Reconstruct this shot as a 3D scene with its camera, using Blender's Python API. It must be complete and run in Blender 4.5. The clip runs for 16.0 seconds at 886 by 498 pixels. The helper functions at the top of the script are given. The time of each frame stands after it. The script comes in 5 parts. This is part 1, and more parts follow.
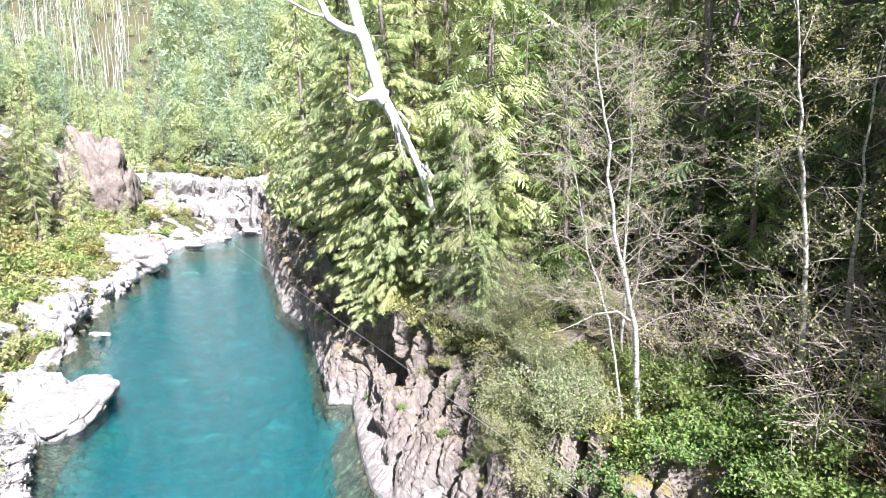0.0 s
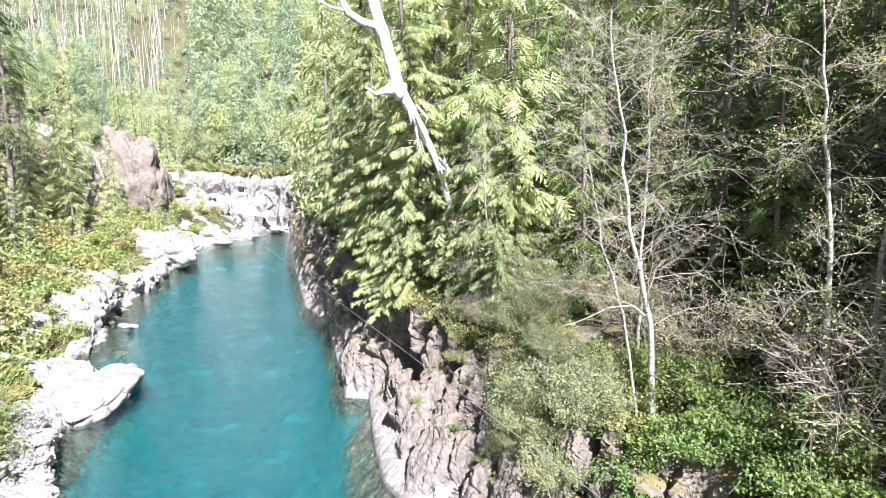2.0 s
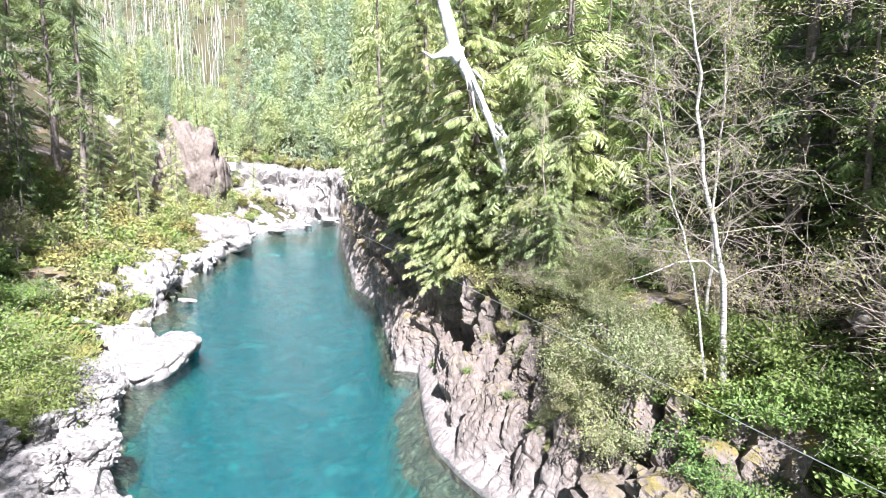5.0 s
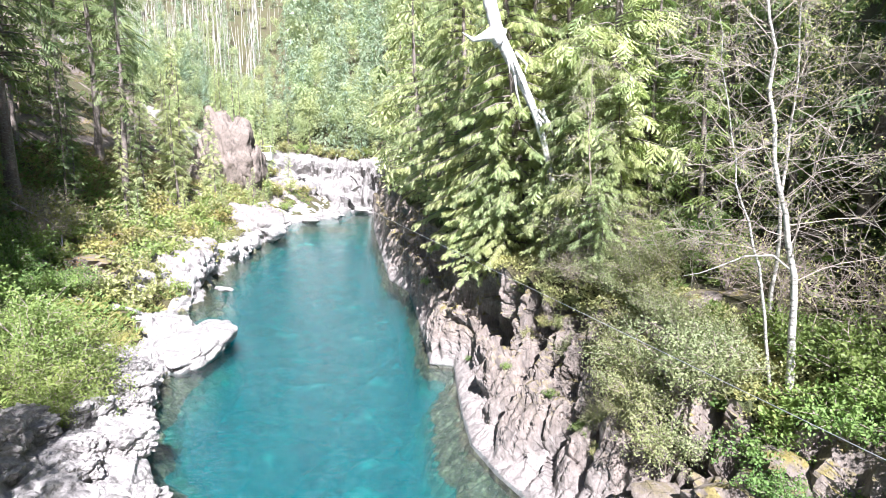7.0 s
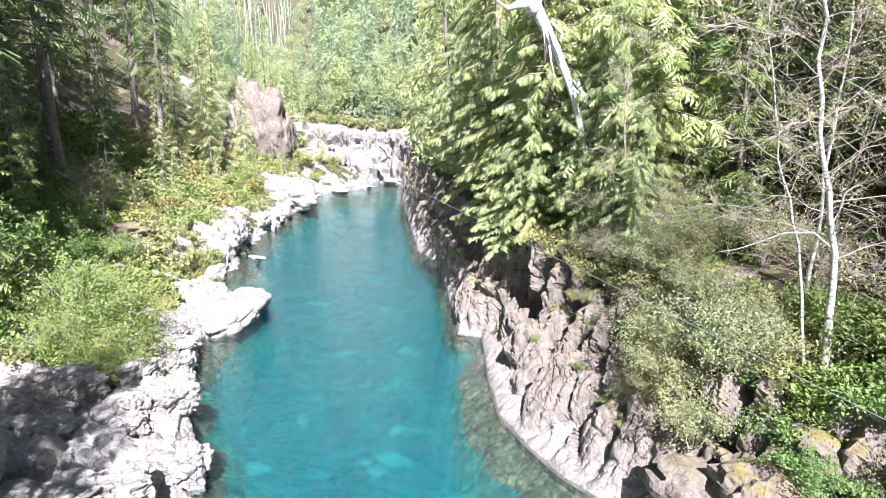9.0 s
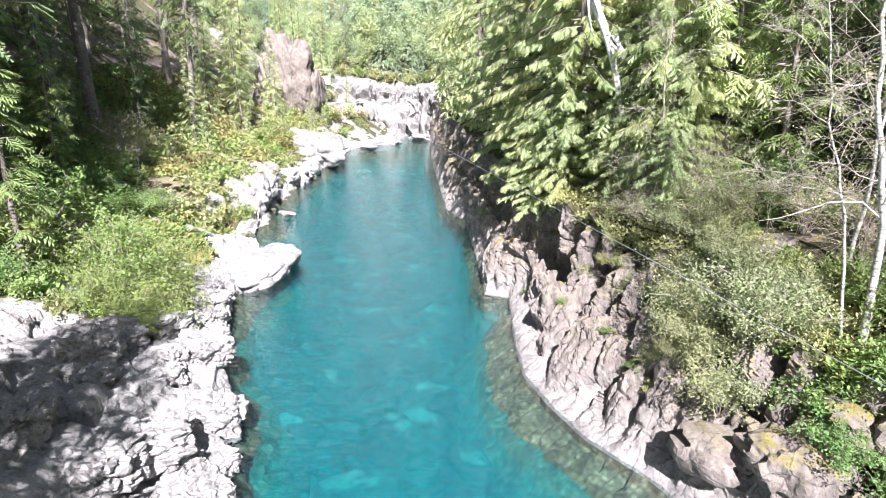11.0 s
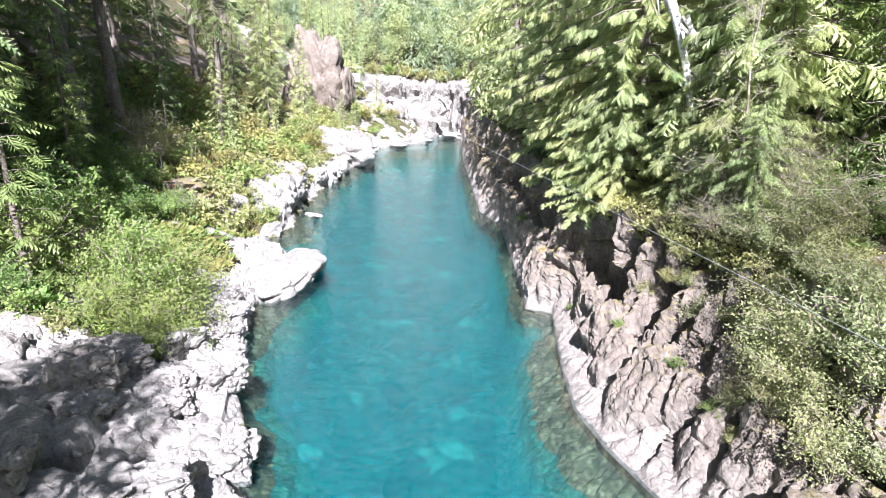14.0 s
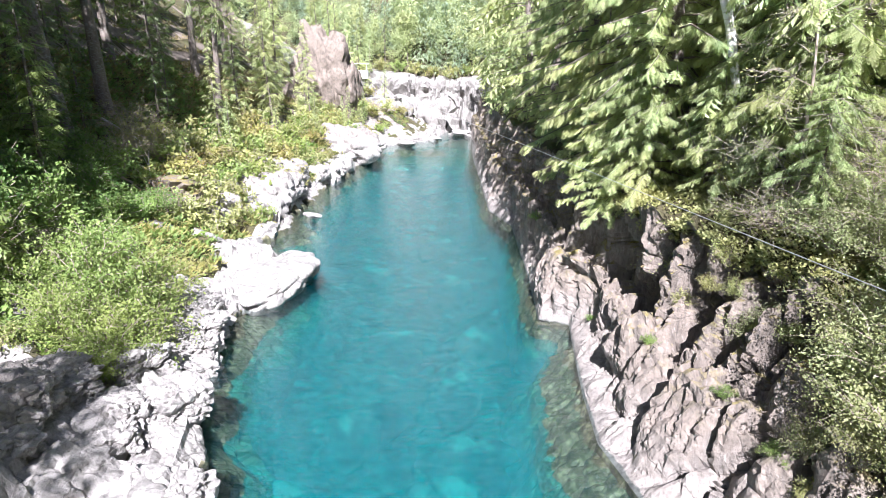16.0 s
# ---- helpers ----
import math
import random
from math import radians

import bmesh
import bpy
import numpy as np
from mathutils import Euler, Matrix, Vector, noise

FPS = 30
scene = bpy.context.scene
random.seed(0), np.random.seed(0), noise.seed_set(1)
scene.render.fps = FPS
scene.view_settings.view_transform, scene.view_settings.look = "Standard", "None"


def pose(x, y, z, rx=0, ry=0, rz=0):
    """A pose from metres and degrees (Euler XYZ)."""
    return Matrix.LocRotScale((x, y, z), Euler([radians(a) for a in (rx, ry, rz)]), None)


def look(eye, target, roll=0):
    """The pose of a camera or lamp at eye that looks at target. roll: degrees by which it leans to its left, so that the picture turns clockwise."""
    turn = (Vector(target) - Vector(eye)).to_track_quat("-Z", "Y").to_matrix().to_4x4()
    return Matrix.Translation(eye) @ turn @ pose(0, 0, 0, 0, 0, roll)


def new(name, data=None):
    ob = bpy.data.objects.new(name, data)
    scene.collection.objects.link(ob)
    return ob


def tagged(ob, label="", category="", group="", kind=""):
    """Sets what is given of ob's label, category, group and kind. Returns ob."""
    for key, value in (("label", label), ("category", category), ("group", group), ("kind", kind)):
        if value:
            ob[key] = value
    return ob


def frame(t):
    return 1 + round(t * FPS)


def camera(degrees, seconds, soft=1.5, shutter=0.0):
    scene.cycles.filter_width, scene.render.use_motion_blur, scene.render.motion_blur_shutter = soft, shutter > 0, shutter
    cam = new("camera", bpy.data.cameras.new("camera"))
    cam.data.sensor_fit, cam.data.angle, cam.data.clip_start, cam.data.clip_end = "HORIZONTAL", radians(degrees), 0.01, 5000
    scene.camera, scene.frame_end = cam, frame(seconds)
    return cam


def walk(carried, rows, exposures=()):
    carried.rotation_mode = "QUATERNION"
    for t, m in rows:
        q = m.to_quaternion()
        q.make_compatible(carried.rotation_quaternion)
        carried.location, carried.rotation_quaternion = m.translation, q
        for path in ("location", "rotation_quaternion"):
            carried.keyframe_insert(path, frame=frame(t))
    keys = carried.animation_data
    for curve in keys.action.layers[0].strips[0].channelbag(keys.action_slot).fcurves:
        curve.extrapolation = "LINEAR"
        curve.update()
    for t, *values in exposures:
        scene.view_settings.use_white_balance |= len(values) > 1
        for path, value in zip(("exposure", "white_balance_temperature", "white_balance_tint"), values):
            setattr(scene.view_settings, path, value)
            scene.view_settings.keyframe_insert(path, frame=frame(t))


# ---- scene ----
cam = camera(78.4, 16.0, soft=0.6)
PATH = [
    (0, (0.53, -4.033, 10.167), (1.203, -2.173, 9.872), -0.4),
    (0.5, (0.585, -4.105, 10.146), (1.232, -2.236, 9.853), -0.4),
    (1, (0.646, -4.102, 10.143), (1.274, -2.226, 9.851), -0.3),
    (1.5, (0.751, -4.079, 10.066), (1.357, -2.195, 9.778), -0.2),
    (2, (0.894, -4.102, 9.883), (1.475, -2.209, 9.596), -0.1),
    (2.5, (1.013, -4.163, 9.691), (1.563, -2.261, 9.406), -0.0),
    (3, (1.065, -4.307, 9.476), (1.582, -2.396, 9.192), 0.0),
    (3.5, (1.041, -4.39, 9.252), (1.53, -2.471, 8.969), 0.1),
    (4, (0.929, -4.314, 9.013), (1.391, -2.389, 8.728), 0.2),
    (6.5, (0.534, -3.213, 8.575), (0.869, -1.265, 8.273), 0.3),
    (7, (0.571, -3.184, 8.61), (0.872, -1.234, 8.288), 0.3),
    (7.5, (0.57, -3.193, 8.621), (0.843, -1.239, 8.29), 0.4),
    (8, (0.547, -3.205, 8.627), (0.794, -1.249, 8.295), 0.4),
    (8.5, (0.499, -3.244, 8.618), (0.722, -1.287, 8.272), 0.5),
    (9, (0.458, -3.271, 8.632), (0.658, -1.327, 8.208), 0.6),
    (9.5, (0.454, -3.25, 8.704), (0.628, -1.329, 8.173), 0.5),
    (9.7, (0.467, -3.226, 8.722), (0.631, -1.315, 8.157), 0.6),
    (12, (0.352, -3.086, 8.771), (0.409, -1.174, 8.188), 0.7),
    (12.5, (0.333, -2.699, 8.774), (0.372, -0.786, 8.19), 0.6),
    (13, (0.289, -2.169, 8.741), (0.309, -0.256, 8.157), 0.6),
    (13.5, (0.216, -1.634, 8.64), (0.226, 0.279, 8.055), 0.6),
    (14, (0.176, -1.039, 8.555), (0.173, 0.873, 7.968), 0.5),
    (14.5, (0.127, -0.465, 8.38), (0.115, 1.447, 7.795), 0.4),
    (15, (0.144, 0.136, 8.114), (0.119, 2.049, 7.529), 0.3),
    (15.5, (0.291, 0.727, 7.978), (0.253, 2.639, 7.393), 0.2),
    (16, (0.482, 1.221, 7.954), (0.435, 3.133, 7.368), 0.0),
]
walk(cam, [(t, look(e, g, r)) for t, e, g, r in PATH], [(0, 1.88, 5820, 17), (16, 1.88, 5820, 17)])

# ---- sun, sky ----
SUN_TO = Vector((0.05, -0.80, 0.78)).normalized()
sun = new("sun", bpy.data.lights.new("sun", "SUN"))
sun.data.energy, sun.data.angle, sun.data.color = 5.7, radians(0.5), (1.0, 0.965, 0.91)
sun.matrix_world = look((30, -40, 60), Vector((30, -40, 60)) - SUN_TO)
world = bpy.data.worlds.new("sky")
scene.world = world
world.use_nodes = True
wn = world.node_tree.nodes
sky = wn.new("ShaderNodeTexSky")
sky.sky_type, sky.sun_disc = "NISHITA", False
sky.sun_elevation = math.asin(SUN_TO.z)
sky.sun_rotation = math.atan2(SUN_TO.x, SUN_TO.y)
world.node_tree.links.new(sky.outputs[0], wn["Background"].inputs[0])
wn["Background"].inputs[1].default_value = 0.041


# ---- materials ----
def material(name):
    m = bpy.data.materials.new(name)
    m.use_nodes = True
    return m, m.node_tree.nodes, m.node_tree.links, m.node_tree.nodes["Principled BSDF"]


def coords(n, l, scale=1.0, stretch=(1, 1, 1)):
    g = n.new("ShaderNodeNewGeometry")
    m = n.new("ShaderNodeMapping")
    m.inputs["Scale"].default_value = [scale * s for s in stretch]
    l.new(g.outputs["Position"], m.inputs[0])
    return m.outputs[0]


def noise_node(n, l, vec, scale, detail=6, rough=0.6):
    t = n.new("ShaderNodeTexNoise")
    t.inputs["Scale"].default_value, t.inputs["Detail"].default_value, t.inputs["Roughness"].default_value = scale, detail, rough
    l.new(vec, t.inputs["Vector"])
    return t.outputs[0]


def ramp(n, l, fac, stops):
    r = n.new("ShaderNodeValToRGB")
    e = r.color_ramp.elements
    while len(e) < len(stops):
        e.new(0.5)
    for el, (p, c) in zip(e, stops):
        el.position, el.color = p, (*c, 1)
    l.new(fac, r.inputs[0])
    return r.outputs[0]


def mix(n, l, fac, a, b, mode="MIX"):
    m = n.new("ShaderNodeMix")
    m.data_type, m.blend_type = "RGBA", mode
    for sock, val in ((m.inputs[0], fac), (m.inputs[6], a), (m.inputs[7], b)):
        if isinstance(val, (int, float)):
            sock.default_value = val
        elif isinstance(val, tuple):
            sock.default_value = (*val, 1)
        else:
            l.new(val, sock)
    return m.outputs[2]


def bump(n, l, height, strength, dist, bsdf, under=None):
    b = n.new("ShaderNodeBump")
    b.inputs["Strength"].default_value, b.inputs["Distance"].default_value = strength, dist
    l.new(height, b.inputs["Height"])
    if under:
        l.new(under, b.inputs["Normal"])
    l.new(b.outputs[0], bsdf.inputs["Normal"])
    return b.outputs[0]


def maprange(n, l, val, a, b, c=0.0, d=1.0):
    m = n.new("ShaderNodeMapRange")
    for k, v in zip((1, 2, 3, 4), (a, b, c, d)):
        m.inputs[k].default_value = v
    l.new(val, m.inputs[0])
    return m.outputs[0]


def rock_material(name, pale, brown, flood, moss):
    """Water-worn pale stone below the flood line, weathered brown stone with moss above it."""
    m, n, l, b = material(name)
    v = coords(n, l)
    sep = n.new("ShaderNodeSeparateXYZ")
    l.new(v, sep.inputs[0])
    big = noise_node(n, l, v, 0.5, 5)
    mid = noise_node(n, l, v, 2.6, 8, 0.65)
    fine = noise_node(n, l, v, 16, 8, 0.7)
    streak = noise_node(n, l, coords(n, l, 1.0, (2.2, 1.4, 0.5)), 1.8, 7, 0.7)
    pale_c = ramp(n, l, mid, [(0.30, tuple(0.42 * c for c in pale)), (0.5, pale), (0.8, tuple(min(0.62, 1.3 * c) for c in pale))])
    brown_c = ramp(n, l, streak, [(0.3, tuple(0.35 * c for c in brown)), (0.5, brown), (0.75, tuple(1.55 * c for c in brown))])
    add = n.new("ShaderNodeMath")
    add.operation = "MULTIPLY_ADD"
    add.inputs[1].default_value = 2.6
    l.new(big, add.inputs[0])
    l.new(sep.outputs[2], add.inputs[2])
    c = mix(n, l, maprange(n, l, add.outputs[0], flood + 0.6, flood + 2.0), pale_c, brown_c)
    c = mix(n, l, maprange(n, l, fine, 0.3, 0.75, 0.0, 0.5), c, (0.12, 0.11, 0.10))
    stain = noise_node(n, l, coords(n, l, 1.0, (1.3, 1.3, 0.6)), 5.5, 9, 0.72)
    c = mix(n, l, maprange(n, l, stain, 0.53, 0.68, 0.0, 0.65), c, tuple(0.28 * x for x in brown))
    c = mix(n, l, maprange(n, l, stain, 0.44, 0.30, 0.0, 0.45), c, tuple(min(0.6, 1.5 * x) for x in pale))
    vor = n.new("ShaderNodeTexVoronoi")
    vor.feature = "DISTANCE_TO_EDGE"
    vor.inputs["Scale"].default_value = 0.9
    warp = mix(n, l, 0.25, v, noise_node(n, l, v, 3.0, 3), "ADD")
    l.new(warp, vor.inputs["Vector"])
    crack = maprange(n, l, vor.outputs[0], 0.0, 0.025)
    broken = maprange(n, l, noise_node(n, l, v, 1.3, 4, 0.6), 0.46, 0.62)
    some = n.new("ShaderNodeMath")
    some.operation = "MULTIPLY"
    l.new(maprange(n, l, crack, 0, 1, 0.7, 0.0), some.inputs[0])
    l.new(broken, some.inputs[1])
    c = mix(n, l, some.outputs[0], c, (0.05, 0.045, 0.04))
    joint = n.new("ShaderNodeTexVoronoi")
    joint.feature = "DISTANCE_TO_EDGE"
    joint.inputs["Scale"].default_value = 2.3
    l.new(mix(n, l, 0.22, coords(n, l, 1.0, (1.0, 0.7, 0.6)), noise_node(n, l, v, 4.0, 4), "ADD"), joint.inputs["Vector"])
    split = maprange(n, l, joint.outputs[0], 0.0, 0.03)
    chips = n.new("ShaderNodeTexVoronoi")
    chips.inputs["Scale"].default_value = 3.4
    l.new(mix(n, l, 0.3, coords(n, l, 1.0, (1.0, 1.0, 0.55)), noise_node(n, l, v, 5.0, 4), "ADD"), chips.inputs["Vector"])
    chip = maprange(n, l, chips.outputs[0], 0.05, 0.75, 1.0, 0.0)
    pit = noise_node(n, l, coords(n, l, 1.0, (1.2, 1.2, 0.7)), 9.0, 6, 0.75)
    c = mix(n, l, maprange(n, l, pit, 0.58, 0.68, 0.0, 0.5), c, tuple(0.25 * x for x in brown))
    if moss:
        geo = n.new("ShaderNodeNewGeometry")
        nz = n.new("ShaderNodeSeparateXYZ")
        l.new(geo.outputs["Normal"], nz.inputs[0])
        up = maprange(n, l, nz.outputs[2], 0.45, 0.8)
        hi = maprange(n, l, sep.outputs[2], flood + 0.8, flood + 1.8)
        f = n.new("ShaderNodeMath")
        f.operation = "MULTIPLY"
        l.new(up, f.inputs[0])
        l.new(hi, f.inputs[1])
        f2 = n.new("ShaderNodeMath")
        f2.operation = "MULTIPLY"
        l.new(f.outputs[0], f2.inputs[0])
        l.new(maprange(n, l, mid, 0.42, 0.58), f2.inputs[1])
        c = mix(n, l, f2.outputs[0], c, ramp(n, l, fine, [(0.3, (0.10, 0.075, 0.02)), (0.6, (0.22, 0.18, 0.05))]))
    l.new(c, b.inputs["Base Color"])
    b.inputs["Roughness"].default_value = 0.85
    b1 = bump(n, l, streak, 0.8, 0.09, b)
    b2 = bump(n, l, fine, 1.0, 0.04, b, b1)
    b3 = bump(n, l, chip, 0.5, 0.04, b, b2)
    b4 = bump(n, l, split, 0.3, 0.03, b, b3)
    bump(n, l, crack, 0.4, 0.05, b, b4)
    return m


M_ROCK = rock_material("river_rock", (0.29, 0.26, 0.245), (0.19, 0.152, 0.128), 0.5, True)
M_WALL = rock_material("wall_rock", (0.27, 0.25, 0.235), (0.25, 0.225, 0.205), 40.0, False)
M_PALE = rock_material("pale_rock", (0.345, 0.32, 0.305), (0.27, 0.235, 0.215), 2.2, False)
M_BLUFF = rock_material("bluff_rock", (0.20, 0.158, 0.13), (0.17, 0.135, 0.112), 40.0, False)


def soil_material():
    m, n, l, b = material("forest_floor")
    v = coords(n, l)
    c = ramp(n, l, noise_node(n, l, v, 1.1, 8, 0.7), [(0.3, (0.035, 0.03, 0.018)), (0.5, (0.09, 0.075, 0.035)), (0.62, (0.07, 0.09, 0.025)), (0.8, (0.16, 0.11, 0.06))])
    f = noise_node(n, l, v, 22, 6, 0.7)
    c = mix(n, l, maprange(n, l, f, 0.35, 0.7, 0, 0.6), c, (0.03, 0.03, 0.015))
    l.new(c, b.inputs["Base Color"])
    b.inputs["Roughness"].default_value = 0.95
    bump(n, l, f, 0.9, 0.08, b)
    return m


def bed_material():
    m, n, l, b = material("river_bed")
    v = coords(n, l)
    c = ramp(n, l, noise_node(n, l, v, 0.7, 6, 0.6), [(0.3, (0.26, 0.25, 0.19)), (0.48, (0.40, 0.385, 0.31)), (0.58, (0.52, 0.50, 0.42)), (0.75, (0.68, 0.66, 0.58))])
    vor = n.new("ShaderNodeTexVoronoi")
    vor.inputs["Scale"].default_value = 1.5
    l.new(mix(n, l, 0.5, v, noise_node(n, l, v, 1.6, 5), "ADD"), vor.inputs["Vector"])
    stone = ramp(n, l, vor.outputs["Color"], [(0.2, (0.22, 0.24, 0.2)), (0.5, (0.75, 0.75, 0.7)), (0.8, (1.5, 1.5, 1.4))])
    c = mix(n, l, 0.9, c, stone, "MULTIPLY")
    c = mix(n, l, maprange(n, l, vor.outputs[0], 0.45, 0.75, 0.0, 0.6), c, (0.08, 0.09, 0.06))
    l.new(c, b.inputs["Base Color"])
    b.inputs["Roughness"].default_value = 0.9
    return m


def shelf_material():
    """Rock under water near the banks, brown and green with algae."""
    m, n, l, b = material("algae_rock")
    v = coords(n, l)
    c = ramp(n, l, noise_node(n, l, v, 1.6, 7, 0.65), [(0.3, (0.035, 0.04, 0.02)), (0.5, (0.11, 0.10, 0.055)), (0.72, (0.30, 0.27, 0.18))])
    vor = n.new("ShaderNodeTexVoronoi")
    vor.inputs["Scale"].default_value = 6.0
    l.new(v, vor.inputs["Vector"])
    c = mix(n, l, 0.55, c, mix(n, l, 1.0, c, ramp(n, l, vor.outputs[0], [(0.1, (1.6, 1.6, 1.5)), (0.6, (0.2, 0.2, 0.2))]), "MULTIPLY"))
    l.new(c, b.inputs["Base Color"])
    b.inputs["Roughness"].default_value = 0.8
    return m


M_SOIL, M_BED, M_SHELF = soil_material(), bed_material(), shelf_material()


def leaf_material(name, dark, light, leaking, patch=0.35):
    m, n, l, b = material(name)
    geo = n.new("ShaderNodeNewGeometry")
    v = coords(n, l)
    isl = ramp(n, l, geo.outputs["Random Per Island"], [(0.0, dark), (1.0, light)])
    tone = noise_node(n, l, v, patch, 4, 0.6)
    c = mix(n, l, maprange(n, l, tone, 0.38, 0.62, 0.0, 0.8), isl, mix(n, l, 0.6, isl, (light[0] * 1.25, light[1] * 1.05, light[2] * 0.8)))
    oi = n.new("ShaderNodeObjectInfo")
    hsv = n.new("ShaderNodeHueSaturation")
    l.new(maprange(n, l, oi.outputs["Random"], 0, 1, 0.8, 1.2), hsv.inputs["Value"])
    l.new(maprange(n, l, oi.outputs["Random"], 0, 1, 0.485, 0.51), hsv.inputs["Hue"])
    l.new(c, hsv.inputs["Color"])
    l.new(hsv.outputs[0], b.inputs["Base Color"])
    b.inputs["Roughness"].default_value = 0.55
    b.inputs["Specular IOR Level"].default_value = 0.35
    tr = n.new("ShaderNodeBsdfTranslucent")
    l.new(mix(n, l, 0.5, hsv.outputs[0], (light[0] * 1.3, light[1] * 1.5, light[2] * 0.6)), tr.inputs[0])
    ms = n.new("ShaderNodeMixShader")
    ms.inputs[0].default_value = leaking
    l.new(b.outputs[0], ms.inputs[1])
    l.new(tr.outputs[0], ms.inputs[2])
    l.new(ms.outputs[0], n["Material Output"].inputs[0])
    return m


M_CEDAR = leaf_material("cedar_fronds", (0.135, 0.19, 0.08), (0.455, 0.505, 0.285), 0.40)
M_FIR = leaf_material("fir_needles", (0.06, 0.10, 0.044), (0.175, 0.23, 0.10), 0.28)
M_HEMLOCK = leaf_material("hemlock_needles", (0.075, 0.125, 0.045), (0.22, 0.285, 0.11), 0.33)
# haze of distance, painted into the far foliage as paler, bluer colours
M_HAZEWOOD = leaf_material("hazed_broadleaf", (0.18, 0.25, 0.115), (0.40, 0.465, 0.27), 0.30, 0.10)
M_HAZEFIR = leaf_material("hazed_needles", (0.15, 0.225, 0.165), (0.34, 0.42, 0.31), 0.28, 0.10)
M_SHRUB = leaf_material("shrub_leaves", (0.055, 0.115, 0.032), (0.19, 0.275, 0.085), 0.35)
M_WILLOW = leaf_material("willow_leaves", (0.165, 0.20, 0.10), (0.30, 0.33, 0.18), 0.38)
M_OSIER = leaf_material("osier_leaves", (0.10, 0.165, 0.045), (0.27, 0.345, 0.12), 0.38)
M_AUTUMN = leaf_material("autumn_leaves", (0.14, 0.16, 0.05), (0.33, 0.315, 0.13), 0.35)
M_STRAW = leaf_material("straw_grass", (0.10, 0.095, 0.04), (0.27, 0.24, 0.12), 0.3)
M_MOSSY = leaf_material("mossy_growth", (0.13, 0.145, 0.06), (0.31, 0.31, 0.15), 0.25)
M_SUNBRUSH = leaf_material("sunlit_brush", (0.15, 0.19, 0.07), (0.40, 0.415, 0.20), 0.35)
M_RUST = leaf_material("rust_leaves", (0.22, 0.09, 0.03), (0.32, 0.17, 0.07), 0.3)


def bark_material(name, a, b_, patch, scale=6.0, stretch=(1, 1, 0.25)):
    m, n, l, b = material(name)
    v = coords(n, l, 1.0, stretch)
    f = noise_node(n, l, v, scale, 7, 0.7)
    c = ramp(n, l, f, [(0.3, a), (0.62, b_)])
    spots = noise_node(n, l, coords(n, l, 1.0, (1, 1, 2.2)), 7.0, 5, 0.6)
    c = mix(n, l, maprange(n, l, spots, 0.52, 0.60), c, patch)
    l.new(c, b.inputs["Base Color"])
    b.inputs["Roughness"].default_value = 0.85
    bump(n, l, f, 0.7, 0.03, b)
    return m


M_BARK = bark_material("conifer_bark", (0.05, 0.038, 0.03), (0.17, 0.135, 0.115), (0.20, 0.18, 0.16))
M_ALDER = bark_material("alder_bark", (0.30, 0.28, 0.245), (0.46, 0.435, 0.39), (0.14, 0.13, 0.11), 8.0, (1, 1, 1))
M_TWIG = bark_material("twig_bark", (0.20, 0.15, 0.12), (0.38, 0.31, 0.26), (0.30, 0.26, 0.22))
M_PALETWIG = bark_material("pale_twig_bark", (0.22, 0.185, 0.15), (0.40, 0.345, 0.29), (0.32, 0.27, 0.22))
M_DEAD = bark_material("bleached_wood", (0.48, 0.45, 0.42), (0.70, 0.68, 0.66), (0.42, 0.38, 0.34), 5.0, (2, 2, 0.2))


def water_material():
    m, n, l, b = material("water_surface")
    v = coords(n, l)
    tr = n.new("ShaderNodeBsdfTransparent")
    tr.inputs[0].default_value = (0.90, 0.985, 0.985, 1)
    gl = n.new("ShaderNodeBsdfGlossy")
    gl.inputs["Roughness"].default_value = 0.03
    fr = n.new("ShaderNodeFresnel")
    fr.inputs[0].default_value = 1.33
    bp = n.new("ShaderNodeBump")
    bp.inputs["Strength"].default_value, bp.inputs["Distance"].default_value = 0.7, 0.10
    rip = noise_node(n, l, coords(n, l, 1.0, (0.8, 2.4, 1.0)), 3.4, 8, 0.68)
    l.new(rip, bp.inputs["Height"])
    for node in (gl, fr):
        l.new(bp.outputs[0], node.inputs["Normal"])
    ms = n.new("ShaderNodeMixShader")
    l.new(fr.outputs[0], ms.inputs[0])
    l.new(tr.outputs[0], ms.inputs[1])
    l.new(gl.outputs[0], ms.inputs[2])
    l.new(ms.outputs[0], n["Material Output"].inputs[0])
    return m


